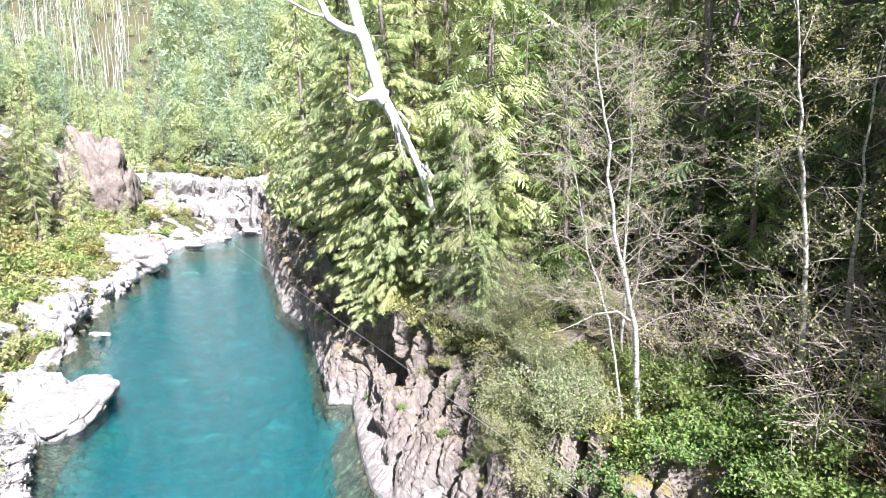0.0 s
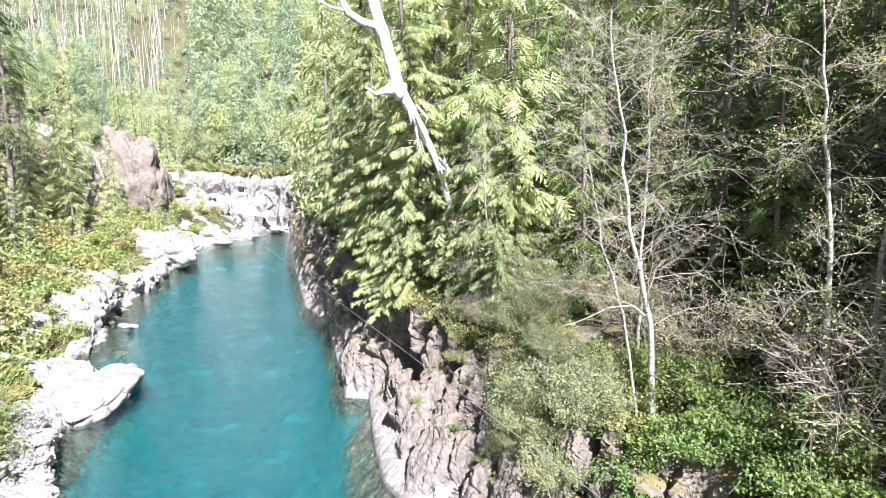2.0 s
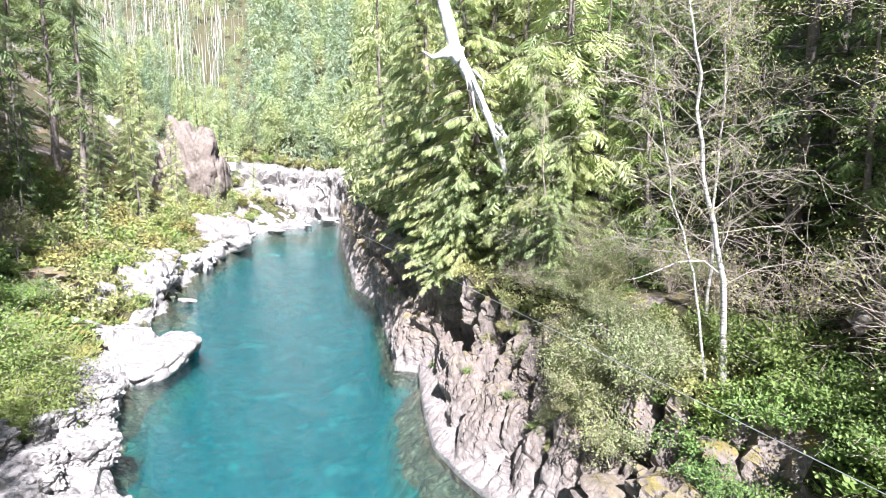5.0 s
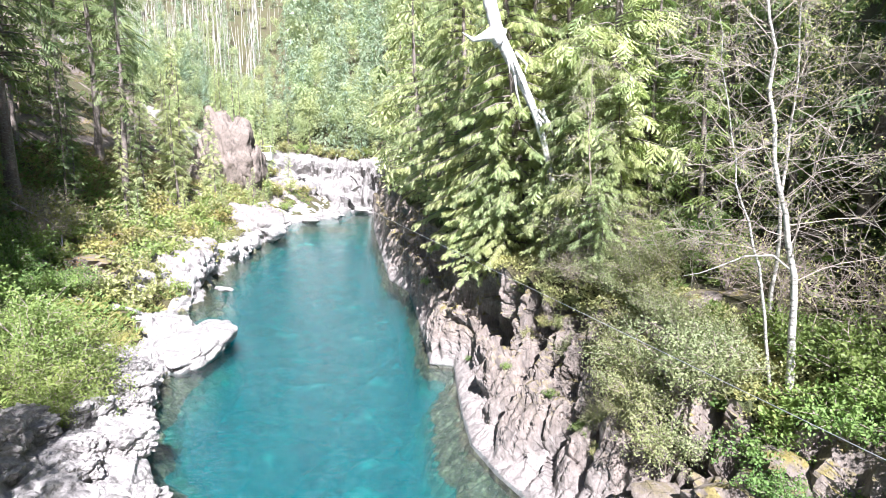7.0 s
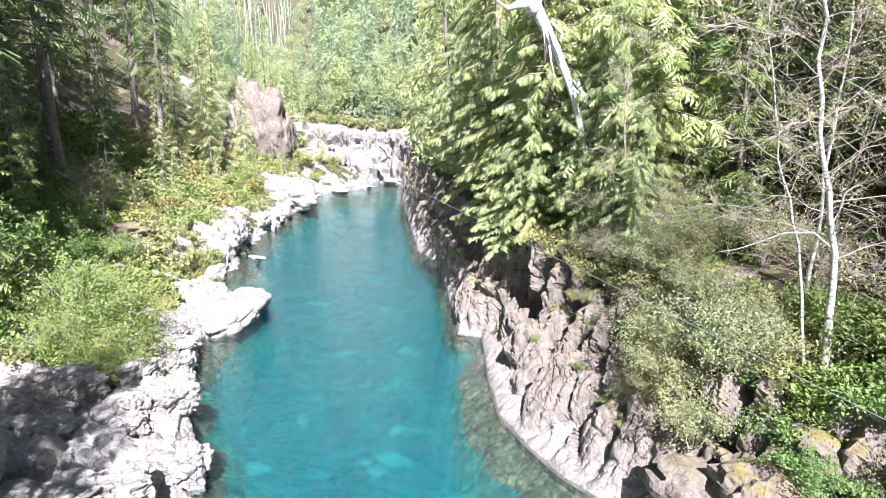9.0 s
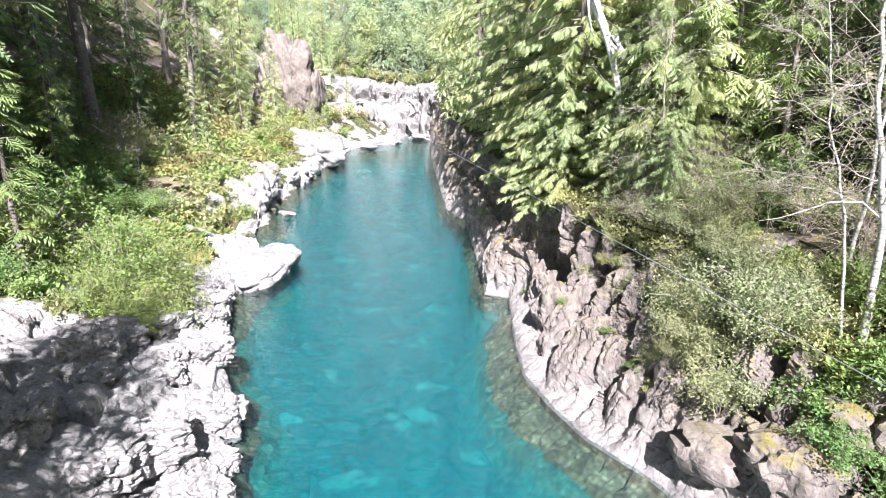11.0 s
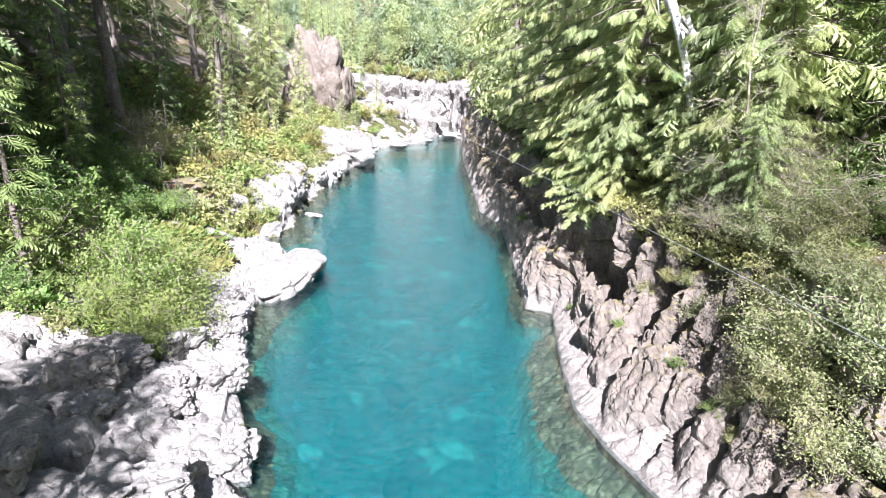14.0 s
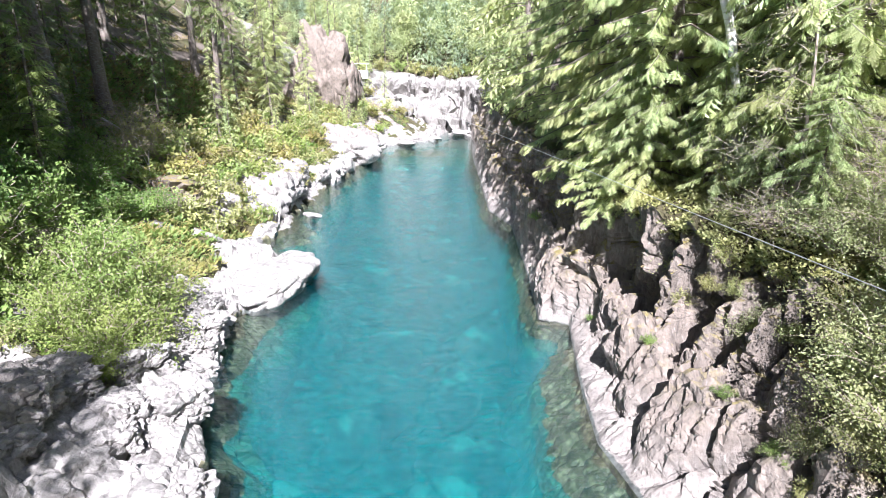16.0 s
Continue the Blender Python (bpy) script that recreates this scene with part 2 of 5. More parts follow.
def depth_material(name, tint, scatter):
    """A thin sheet for the water's depth: tints what lies below it and scatters turquoise light. Ripple light and dark
    is painted in.
    """
    m, n, l, b = material(name)
    tr = n.new("ShaderNodeBsdfTransparent")
    tr.inputs[0].default_value = (*tint, 1)
    df = n.new("ShaderNodeBsdfDiffuse")
    v = coords(n, l)
    drift = noise_node(n, l, coords(n, l, 1.0, (1, 1.5, 0)), 0.55, 9, 0.74)
    c = ramp(n, l, drift, [(0.34, (0.0, 0.25, 0.33)), (0.48, (0.0, 0.41, 0.51)), (0.58, (0.01, 0.53, 0.61)), (0.70, (0.06, 0.67, 0.73))])
    # glints and dark troughs of ripples, painted as streaks in the sheet's colour
    ripple_light = noise_node(n, l, coords(n, l, 1.0, (0.8, 2.4, 0)), 1.6, 7, 0.7)
    c = mix(n, l, maprange(n, l, ripple_light, 0.50, 0.66, 0.0, 0.6), c, (0.08, 0.70, 0.78))
    c = mix(n, l, maprange(n, l, ripple_light, 0.48, 0.32, 0.0, 0.85), c, (0.0, 0.17, 0.24))
    fine_ripple_light = noise_node(n, l, coords(n, l, 1.0, (0.7, 2.2, 0)), 5.0, 5, 0.65)
    c = mix(n, l, maprange(n, l, fine_ripple_light, 0.52, 0.66, 0.0, 0.75), c, (0.10, 0.76, 0.83))
    c = mix(n, l, maprange(n, l, fine_ripple_light, 0.48, 0.34, 0.0, 0.8), c, (0.0, 0.15, 0.22))
    l.new(c, df.inputs[0])
    ms = n.new("ShaderNodeMixShader")
    ms.inputs[0].default_value = scatter
    l.new(tr.outputs[0], ms.inputs[1])
    l.new(df.outputs[0], ms.inputs[2])
    l.new(ms.outputs[0], n["Material Output"].inputs[0])
    return m


M_WATER = water_material()
M_CLEAR = depth_material("water_upper", (0.86, 0.97, 0.94), 0.03)
M_DEPTH = depth_material("water_depth", (0.50, 0.955, 0.955), 0.15)


def plain_material(name, col, rough=0.6, metal=0.0):
    m, n, l, b = material(name)
    f = noise_node(n, l, coords(n, l), 12.0, 5)
    l.new(ramp(n, l, f, [(0.3, tuple(0.75 * c for c in col)), (0.7, col)]), b.inputs["Base Color"])
    b.inputs["Roughness"].default_value, b.inputs["Metallic"].default_value = rough, metal
    return m


M_CABLE = plain_material("galvanised_steel", (0.55, 0.55, 0.56), 0.45, 0.7)
M_WHITE = plain_material("weathered_white_paint", (0.75, 0.75, 0.73))


# ---- mesh helpers ----


def make_mesh(name, verts, tris=None, quads=None, mats=(), slots=None, smooth=False):
    """A mesh from arrays of vertices, triangles and quads."""
    me = bpy.data.meshes.new(name)
    verts = np.asarray(verts, dtype=np.float32).reshape(-1, 3)
    nt = 0 if tris is None else len(tris)
    nq = 0 if quads is None else len(quads)
    loops = np.concatenate(([] if not nt else [np.asarray(tris).ravel()]) + ([] if not nq else [np.asarray(quads).ravel()])).astype(np.int32)
    starts = np.concatenate((np.arange(nt) * 3, nt * 3 + np.arange(nq) * 4)).astype(np.int32)
    me.vertices.add(len(verts))
    me.vertices.foreach_set("co", verts.ravel())
    me.loops.add(len(loops))
    me.loops.foreach_set("vertex_index", loops)
    me.polygons.add(nt + nq)
    me.polygons.foreach_set("loop_start", starts)
    for m in mats:
        me.materials.append(m)
    if slots is not None:
        me.polygons.foreach_set("material_index", np.asarray(slots, dtype=np.int32))
    me.polygons.foreach_set("use_smooth", np.full(nt + nq, smooth))
    me.update(calc_edges=True)
    return me


class Build:
    """Gathers pieces of one mesh."""

    def __init__(self):
        self.v, self.t, self.q, self.n = [], [], [], 0

    def add(self, v, t=None, q=None):
        v = np.asarray(v, dtype=np.float64).reshape(-1, 3)
        self.v.append(v)
        if t is not None and len(t):
            self.t.append(np.asarray(t) + self.n)
        if q is not None and len(q):
            self.q.append(np.asarray(q) + self.n)
        self.n += len(v)

    def mesh(self, name, mat, smooth=False):
        return make_mesh(name, np.concatenate(self.v), np.concatenate(self.t) if self.t else None,
                         np.concatenate(self.q) if self.q else None, (mat,), None, smooth)


def part(name, me, parent, label=""):
    ob = new(name, me)
    ob.parent = parent
    return tagged(ob, label)


def empty(name, m, label, category, group="", kind=""):
    ob = new(name)
    ob.matrix_world = m
    return tagged(ob, label, category, group, kind)


def tube(build, pts, radii, sides=6):
    """A tapered tube along a line of points."""
    pts, radii = np.asarray(pts, float), np.asarray(radii, float)
    d = np.gradient(pts, axis=0)
    d /= np.linalg.norm(d, axis=1)[:, None] + 1e-9
    ref = np.where(np.abs(d[:, 2:3]) > 0.9, np.array([[1.0, 0, 0]]), np.array([[0, 0, 1.0]]))
    ref = np.tile(ref[:1], (len(d), 1))
    u = np.cross(d, ref)
    u /= np.linalg.norm(u, axis=1)[:, None] + 1e-9
    w = np.cross(d, u)
    a = np.arange(sides) * 2 * np.pi / sides
    ring = pts[:, None] + radii[:, None, None] * (np.cos(a)[None, :, None] * u[:, None] + np.sin(a)[None, :, None] * w[:, None])
    k, s = np.meshgrid(np.arange(len(pts) - 1), np.arange(sides), indexing="ij")
    s2 = (s + 1) % sides
    q = np.stack((k * sides + s, k * sides + s2, (k + 1) * sides + s2, (k + 1) * sides + s), -1).reshape(-1, 4)
    build.add(ring, None, q)


def scatter(build, tv, tt, pos, rot, scale):
    """Puts copies of a small template (vertices, triangles) at places with turns and scales."""
    m = len(pos)
    v = np.einsum("mij,kj->mki", rot, tv) * np.asarray(scale).reshape(m, 1, 1) + np.asarray(pos)[:, None]
    t = (np.asarray(tt)[None] + (np.arange(m) * len(tv))[:, None, None]).reshape(-1, 3)
    build.add(v, t)


def frames(forward, up):
    """Turns whose x runs along forward and whose z is near up."""
    f = forward / (np.linalg.norm(forward, axis=1)[:, None] + 1e-9)
    s = np.cross(up, f)
    s /= np.linalg.norm(s, axis=1)[:, None] + 1e-9
    return np.stack((f, s, np.cross(f, s)), -1)


def hash3(i, seed):
    """Three random numbers in 0..1 for each row of whole numbers."""
    i = i.astype(np.int64)
    h = (i[..., 0] * 73856093) ^ (i[..., 1] * 19349663) ^ (i[..., 2] * 83492791) ^ (seed * 2654435761)
    out = []
    for k in range(3):
        x = (h + k * 7919) & 0xFFFFFFFF
        x = ((x ^ (x >> 16)) * 0x45D9F3B) & 0xFFFFFFFF
        x = ((x ^ (x >> 16)) * 0x45D9F3B) & 0xFFFFFFFF
        out.append(((x ^ (x >> 16)) & 0xFFFFFF) / 0xFFFFFF)
    return np.stack(out, -1)


def facets(p, size, seed, tilt=0.8, cleft=0.0):
    """Broken-block relief, about -1..1: every cell is a flat tilted face with a step to the next one."""
    q = p / np.asarray(size)
    base = np.floor(q)
    best, second, val = np.full(len(p), 9e9), np.full(len(p), 9e9), np.zeros(len(p))
    for dx in (-1, 0, 1):
        for dy in (-1, 0, 1):
            for dz in (-1, 0, 1):
                c = base + (dx, dy, dz)
                h = hash3(c, seed)
                d = q - (c + h)
                r = (d * d).sum(1)
                g = hash3(c, seed + 17)
                w = (g[:, 0] * 2 - 1) * 0.7 + tilt * ((g[:, 1:] - 0.5) * d[:, :2]).sum(1) * 2 + tilt * (g[:, 0] - 0.5) * d[:, 2]
                near = r < best
                second = np.where(near, best, np.minimum(second, r))
                best, val = np.where(near, r, best), np.where(near, w, val)
    if cleft:
        gap = np.sqrt(second) - np.sqrt(best)
        val = val - cleft * np.exp(-(gap / 0.13) ** 2)
    return val


def soft(p, size, seed, octaves=4):
    """Smooth value noise, about -1..1."""
    out, amp, tot = np.zeros(len(p)), 1.0, 0.0
    for o in range(octaves):
        q = p / size * 2 ** o
        b = np.floor(q)
        f = q - b
        f = f * f * (3 - 2 * f)
        s = np.zeros(len(p))
        for dx in (0, 1):
            for dy in (0, 1):
                for dz in (0, 1):
                    h = hash3(b + (dx, dy, dz), seed + o)[:, 0] * 2 - 1
                    s += h * np.where(dx, f[:, 0], 1 - f[:, 0]) * np.where(dy, f[:, 1], 1 - f[:, 1]) * np.where(dz, f[:, 2], 1 - f[:, 2])
        out += amp * s
        tot += amp
        amp *= 0.5
    return out / tot * 1.6


def step(a, b, x):
    t = np.clip((x - a) / (b - a), 0, 1)
    return t * t * (3 - 2 * t)


# ---- the gorge: one sheet of ground ----
def table(keys):
    ys = [k[0] for k in keys]
    return [lambda y, j=j: np.interp(y, ys, [k[j] for k in keys]) for j in range(1, len(keys[0]))]


(left_x,) = table([(-60, -6), (4, -4.0), (7.6, -4.1), (9.7, -4.5), (11.6, -5.0), (13, -5.7), (15, -6.8), (18.8, -7.1), (22.3, -6.7),
                   (24.5, -7.2), (28, -9.3), (31.6, -8.6), (36, -9.6), (47, -9.9), (55, -9.2), (59, -8.4), (66, -9.4), (73, -9.4), (79.5, -3.4), (88, -2.0), (93, -1)])
(right_x,) = table([(-60, 9), (5, 6.8), (7.1, 5.9), (8.7, 4.8), (10.3, 4.2), (12, 3.8), (14, 3.9), (16, 4.1), (18.5, 4.4), (18.9, 3.4),
                    (23.2, 3.6), (32, 3.7), (36, 2.6), (47, 2.5), (61, 2.3), (95, 2.8)])
slope_z, high_z, shore_z = table([(-60, 8, 2.5, 1.6), (4, 7, 2.6, 1.5), (8, 7, 2.6, 1.4), (13, 6.5, 2.8, 1.1), (18, 7.5, 2.6, 0.6), (24, 8.5, 2.5, 0.6), (30, 9, 2.9, 1.1),
                                  (40, 9.5, 2.8, 1.1), (55, 9.5, 3.2, 2.0), (60, 9, 3.2, 1.9), (66, 9, 4, 1.0), (75, 9, 4, 0.7), (92, 9, 4, 0.8)])
bench_x, bench_z, rim_x, rim_z = table([(-60, 12, 2, 14, 4), (-8, 9.5, 1.8, 11.5, 3.2), (3, 8.2, 1.4, 9.6, 3.0), (6, 7.2, 1.5, 8.8, 3.2), (9.2, 6.35, 1.5, 7.7, 3.7),
                                        (10.5, 5.9, 1.8, 7.8, 4.2), (11.8, 5.6, 1.9, 7.4, 4.4), (13.1, 5.5, 1.8, 6.9, 4.5), (14.6, 5.2, 1.8, 6.2, 4.5), (16.9, 4.95, 2.0, 5.5, 4.5), (18.2, 4.9, 2.2, 5.2, 4.5),
                                        (19, 4.1, 2.4, 4.9, 4.6), (21, 4.1, 2.4, 4.7, 4.7), (25, 4.3, 2.4, 5.0, 4.8), (36, 3.4, 2.5, 4.6, 5.0), (60, 3.0, 2.6, 4.2, 5.4), (95, 3.2, 2.6, 4.2, 5.6)])
flat_x, flat_z = table([(-60, 18, 6), (0, 12.5, 4.6), (5, 12, 4.7), (7.6, 10.5, 4.4), (8.6, 9.6, 4.9), (11, 9.5, 5.1), (16, 9, 5.5), (30, 9, 6.4), (95, 9, 7)])


def section(y):
    """The line of the ground across the river at y: x, z and how it is sampled."""
    xl, xr = left_x(y), right_x(y)
    mid = 0.5 * (xl + xr)
    ledge = 0.2 + 0.8 * step(18.5, 16, y)
    shallow = 0.3 + 0.7 * step(70, 55, y)
    w = step(9.4, 10.8, y)
    foot = (bench_x(y) + 0.3 + 0.35 * w, bench_z(y) + 0.25 + 0.4 * (1 - w))
    pts = [(-300, 150), (-52, 26 + 6 * step(20, 60, y)), (-25, slope_z(y)), (xl - 7, high_z(y)), (xl - 2.6, shore_z(y)), (xl - 0.5, 0.45), (xl, 0.0),
           (xl + 0.9, -0.8), (xl + 1.9, -2.0 * shallow), (mid, -2.5 * shallow), (xr - 0.6 - 1.5 * ledge, -2.4 * shallow), (xr - 0.25 - 0.9 * ledge, -0.85), (xr, -0.05),
           (bench_x(y), bench_z(y)), foot, (rim_x(y), rim_z(y)), (flat_x(y), flat_z(y)), (24, 11), (70, 48), (300, 170)]
    pts = np.array(pts, float)
    w = step(93.0, 95.5, y)
    far = 7.2 + max(0.0, y - 95.5) * 0.56
    pts[:, 1] = pts[:, 1] * (1 - w) + np.maximum(pts[:, 1], far + 0.12 * np.abs(pts[:, 0])) * w
    return pts


COUNTS = [10, 16, 28, 30, 24, 8, 8, 10, 14, 14, 8, 10, 30, 12, 42, 22, 20, 14, 8]
ROWS = np.concatenate((np.linspace(-90, -12, 12), np.arange(-10, 2, 0.4), np.arange(2, 7, 0.13), np.arange(7, 21, 0.075), np.arange(21, 26, 0.13), np.arange(26, 62, 0.26),
                       np.arange(62, 92, 0.5), np.arange(92, 97, 0.22), np.linspace(98, 130, 14), np.linspace(140, 430, 14)))


def ground_points():
    rows = []
    for y in ROWS:
        p = section(y)
        line = []
        for k, c in enumerate(COUNTS):
            t = (np.arange(c) / c)[:, None]
            line.append(p[k] * (1 - t) + p[k + 1] * t)
        line.append(p[-1:])
        line = np.concatenate(line)
        rows.append(np.column_stack((line[:, 0], np.full(len(line), y), line[:, 1])))
    return np.array(rows)


def displace(g):
    """Breaks the rock into blocks, ribs and ledges and makes the soil uneven."""
    ny, ns, _ = g.shape
    seg = np.repeat(np.arange(len(COUNTS)), COUNTS)
    seg = np.append(seg, len(COUNTS) - 1)
    du, dv = np.gradient(g, axis=0), np.gradient(g, axis=1)
    nrm = np.cross(dv, du)
    nrm /= np.linalg.norm(nrm, axis=2)[..., None] + 1e-9
    p, nn = g.reshape(-1, 3), nrm.reshape(-1, 3)
    s = np.tile(seg, ny)
    y, z = p[:, 1], p[:, 2]
    along = np.tile(np.append(np.concatenate([np.arange(c) / c for c in COUNTS]), 1.0), ny)
    rock_l = np.isin(s, (4, 5, 6, 7)) * 1.0 + (s == 3) * (0.45 + 0.75 * step(14, 12, y)) + (s == 2) * 1.2 * step(14, 12, y) * step(-17, -14, p[:, 0])
    cliff = np.isin(s, (12, 13, 14)) * 1.0
    bed = np.isin(s, (7, 8, 9, 10, 11)) * 1.0
    wall = step(92.5, 94, y) * step(97.5, 96, y)
    slant = p + np.column_stack((np.zeros(len(p)), -0.28 * z, np.zeros(len(p))))
    ribs = facets(slant, (2.5, 1.25, 4.0), 3, 0.9, 1.9)
    fine_ribs = facets(slant + 0.10 * soft(p, 0.8, 6)[:, None], (0.7, 0.34, 3.2), 4, 1.2, 0.9)
    slabs = facets(p + 0.4 * soft(p, 1.7, 14)[:, None], (2.1, 1.5, 1.6), 15, 1.0, 0.55)
    blocks = facets(p + 0.35 * soft(p, 1.1, 8)[:, None], (0.95, 0.8, 0.7), 5, 1.0, 0.45)
    chips = facets(p, (0.33, 0.33, 0.28), 9, 1.2)
    big = soft(p, 2.2, 21)
    wide = soft(p, 9.0, 33)
    near = step(70, 25, y)
    fade = np.where(s == 12, 0.5, np.where(s == 13, 0.6, 1.15))
    jag = y + 0.22 * soft(p, 0.9, 61) + 0.10 * (z - 3.0)
    clefts = sum(a * np.exp(-((jag - c) / w) ** 2) for c, a, w in ((11.3, 0.6, 0.14), (12.2, 1.0, 0.20), (13.3, 1.2, 0.30), (14.2, 0.6, 0.14), (15.2, 1.25, 0.36), (16.1, 0.5, 0.12), (16.8, 0.75, 0.18), (17.8, 0.6, 0.14), (19.0, 1.2, 0.32), (20.6, 0.9, 0.25), (22.2, 1.0, 0.3), (24.4, 1.1, 0.3)))
    lip = np.where(s == 14, 1 - 0.35 * step(0.6, 1.0, along), np.where(s == 15, 0.65 * step(0.4, 0.0, along), 1.0))
    pillars = np.where(s == 13, 0.45, np.isin(s, (14, 15)) * lip)
    dry = step(-0.1, 0.7, z)
    d = (cliff + (s == 15) * 0.9 * step(0.3, 0.0, along)) * np.where(s >= 14, lip, 1.0) * dry * (0.42 * ribs * fade + np.where(s == 12, 0.05, 0.06) * blocks + 0.05 * chips * near + np.where(s == 12, 0.10, 0.22) * fine_ribs * near + 0.20 * big) - pillars * dry * clefts
    shore = np.isin(s, (5, 6, 7))
    d += rock_l * np.where(shore, 0.55, 1.0) * (0.40 * slabs + 0.13 * blocks + 0.05 * chips * near + 0.03 * fine_ribs * near + 0.20 * big) - 0.10 * shore
    d += bed * (0.10 * facets(p, (0.42, 0.42, 0.5), 12, 1.0, 0.4) + 0.22 * big)
    soil = 1 - np.clip(rock_l + cliff + bed, 0, 1)
    far = np.clip((np.abs(p[:, 0]) - 14) / 40, 0, 1)
    d += soil * (0.25 * big + (0.3 + 2.2 * far) * wide) + wall * (0.7 * ribs + 0.4 * blocks)
    edge = np.exp(-(((np.tile(np.arange(ns), ny) - 0) / 2.0) ** 2))
    q = p + nn * (d * (1 - edge))[:, None]
    moss = soft(p, 1.6, 44)
    kind = np.ones(len(p), int)
    kind[(rock_l > 0.9) | (cliff > 0) | ((s == 3) & (moss > 0.05)) | ((s == 15) & (moss > 0.35)) | (wall > 0.3)] = 0
    kind[(rock_l > 0.4) & (kind == 0)] = 3
    kind[(s == 4) & (y > 27) & (y < 74) & (moss > -0.1) & (z > 0.6)] = 1
    kind[(bed > 0)] = 5
    kind[np.isin(s, (5, 6)) & (q[:, 2] < 0.04)] = 5
    kind[np.isin(s, (8, 9)) & (z < -1.4 + 0.5 * moss)] = 2
    kind[((s == 3) | (s == 2)) & (p[:, 0] > -16) & (y < 12.5 + moss)] = 3
    kind[(wall > 0.3) | ((y > 70) & (rock_l > 0.9))] = 6
    kind[y > 97] = 1
    kind[(s <= 2) & (s >= 1) & (moss + wide > 0.15) & (y > 15) & (y < 92)] = 4
    return q.reshape(g.shape), kind.reshape(ny, ns)


G0 = ground_points()
G, KIND = displace(G0)
NY, NS, _ = G.shape
ii, jj = np.meshgrid(np.arange(NY - 1), np.arange(NS - 1), indexing="ij")
GQ = np.stack((ii * NS + jj, ii * NS + jj + 1, (ii + 1) * NS + jj + 1, (ii + 1) * NS + jj), -1).reshape(-1, 4)
ground = new("ground", make_mesh("ground", G, None, GQ, (M_ROCK, M_SOIL, M_BED, M_PALE, M_BLUFF, M_SHELF, M_WALL), KIND[:-1, :-1].ravel(), False))
tagged(ground, "river gorge of pale scoured rock, mossy cliff and forest floor", "ground", kind="structure")


def height(x, y):
    """The height of the ground at a place, on or above the banks."""
    k = int(np.clip(np.searchsorted(ROWS, y), 1, NY - 1))
    f = float(np.clip((y - ROWS[k - 1]) / (ROWS[k] - ROWS[k - 1]), 0, 1))
    z = []
    for row in (G[k - 1], G[k]):
        o = np.argsort(row[:, 0])
        z.append(np.interp(x, row[o, 0], row[o, 2]))
    return float(z[0] * (1 - f) + z[1] * f)


def water_sheet(name, z, mat, label):
    nx, ny_ = 3, 60
    xs, ys = np.linspace(-14, 12, nx), np.linspace(-90, 96, ny_)
    v = np.array([(x, y, z) for y in ys for x in xs])
    q = [(j * nx + i, j * nx + i + 1, (j + 1) * nx + i + 1, (j + 1) * nx + i) for j in range(ny_ - 1) for i in range(nx - 1)]
    ob = new(name, make_mesh(name, v, None, np.array(q), (mat,)))
    return tagged(ob, label, "water", kind="structure")


water_sheet("water", 0.0, M_WATER, "clear turquoise river water with small ripples")
for depth in (0.25, 0.75, 1.15, 1.55, 2.0):
    water_sheet("water_depth", -depth, M_CLEAR if depth < 0.5 else M_DEPTH, "milky turquoise river water below the surface")


# ---- plants ----
def frond_template(lobes, droop):
    """A flat cedar spray: a spine with narrow lobes to both sides, hanging at their tips."""
    v, t = [], []
    for k in range(lobes):
        a = (k + 0.6) / lobes
        for side in (-1, 1):
            l = 0.42 * math.sin(math.pi * (0.2 + 0.75 * a)) + 0.08
            p0 = np.array((a, 0, -droop * a * a))
            d = np.array((0.75, side * 0.85, -0.35)) * l
            w = np.array((-0.26 / (lobes + 1.2), 0.0, 0.0)) if lobes < 8 else np.array((-0.022, 0.0, 0.0))
            i = len(v)
            v += [p0 + w, p0 - w + d * 0.45 + (0.05, 0, 0.02), p0 + d, p0 + w * 1.2 + d * 0.5]
            t += [(i, i + 1, i + 3), (i + 3, i + 1, i + 2)]
    i = len(v)
    v += [np.array((0.0, -0.03, 0)), np.array((0.0, 0.03, 0)), np.array((1.12, 0, -droop * 1.25))]
    t += [(i, i + 1, i + 2)]
    return np.array(v), np.array(t)


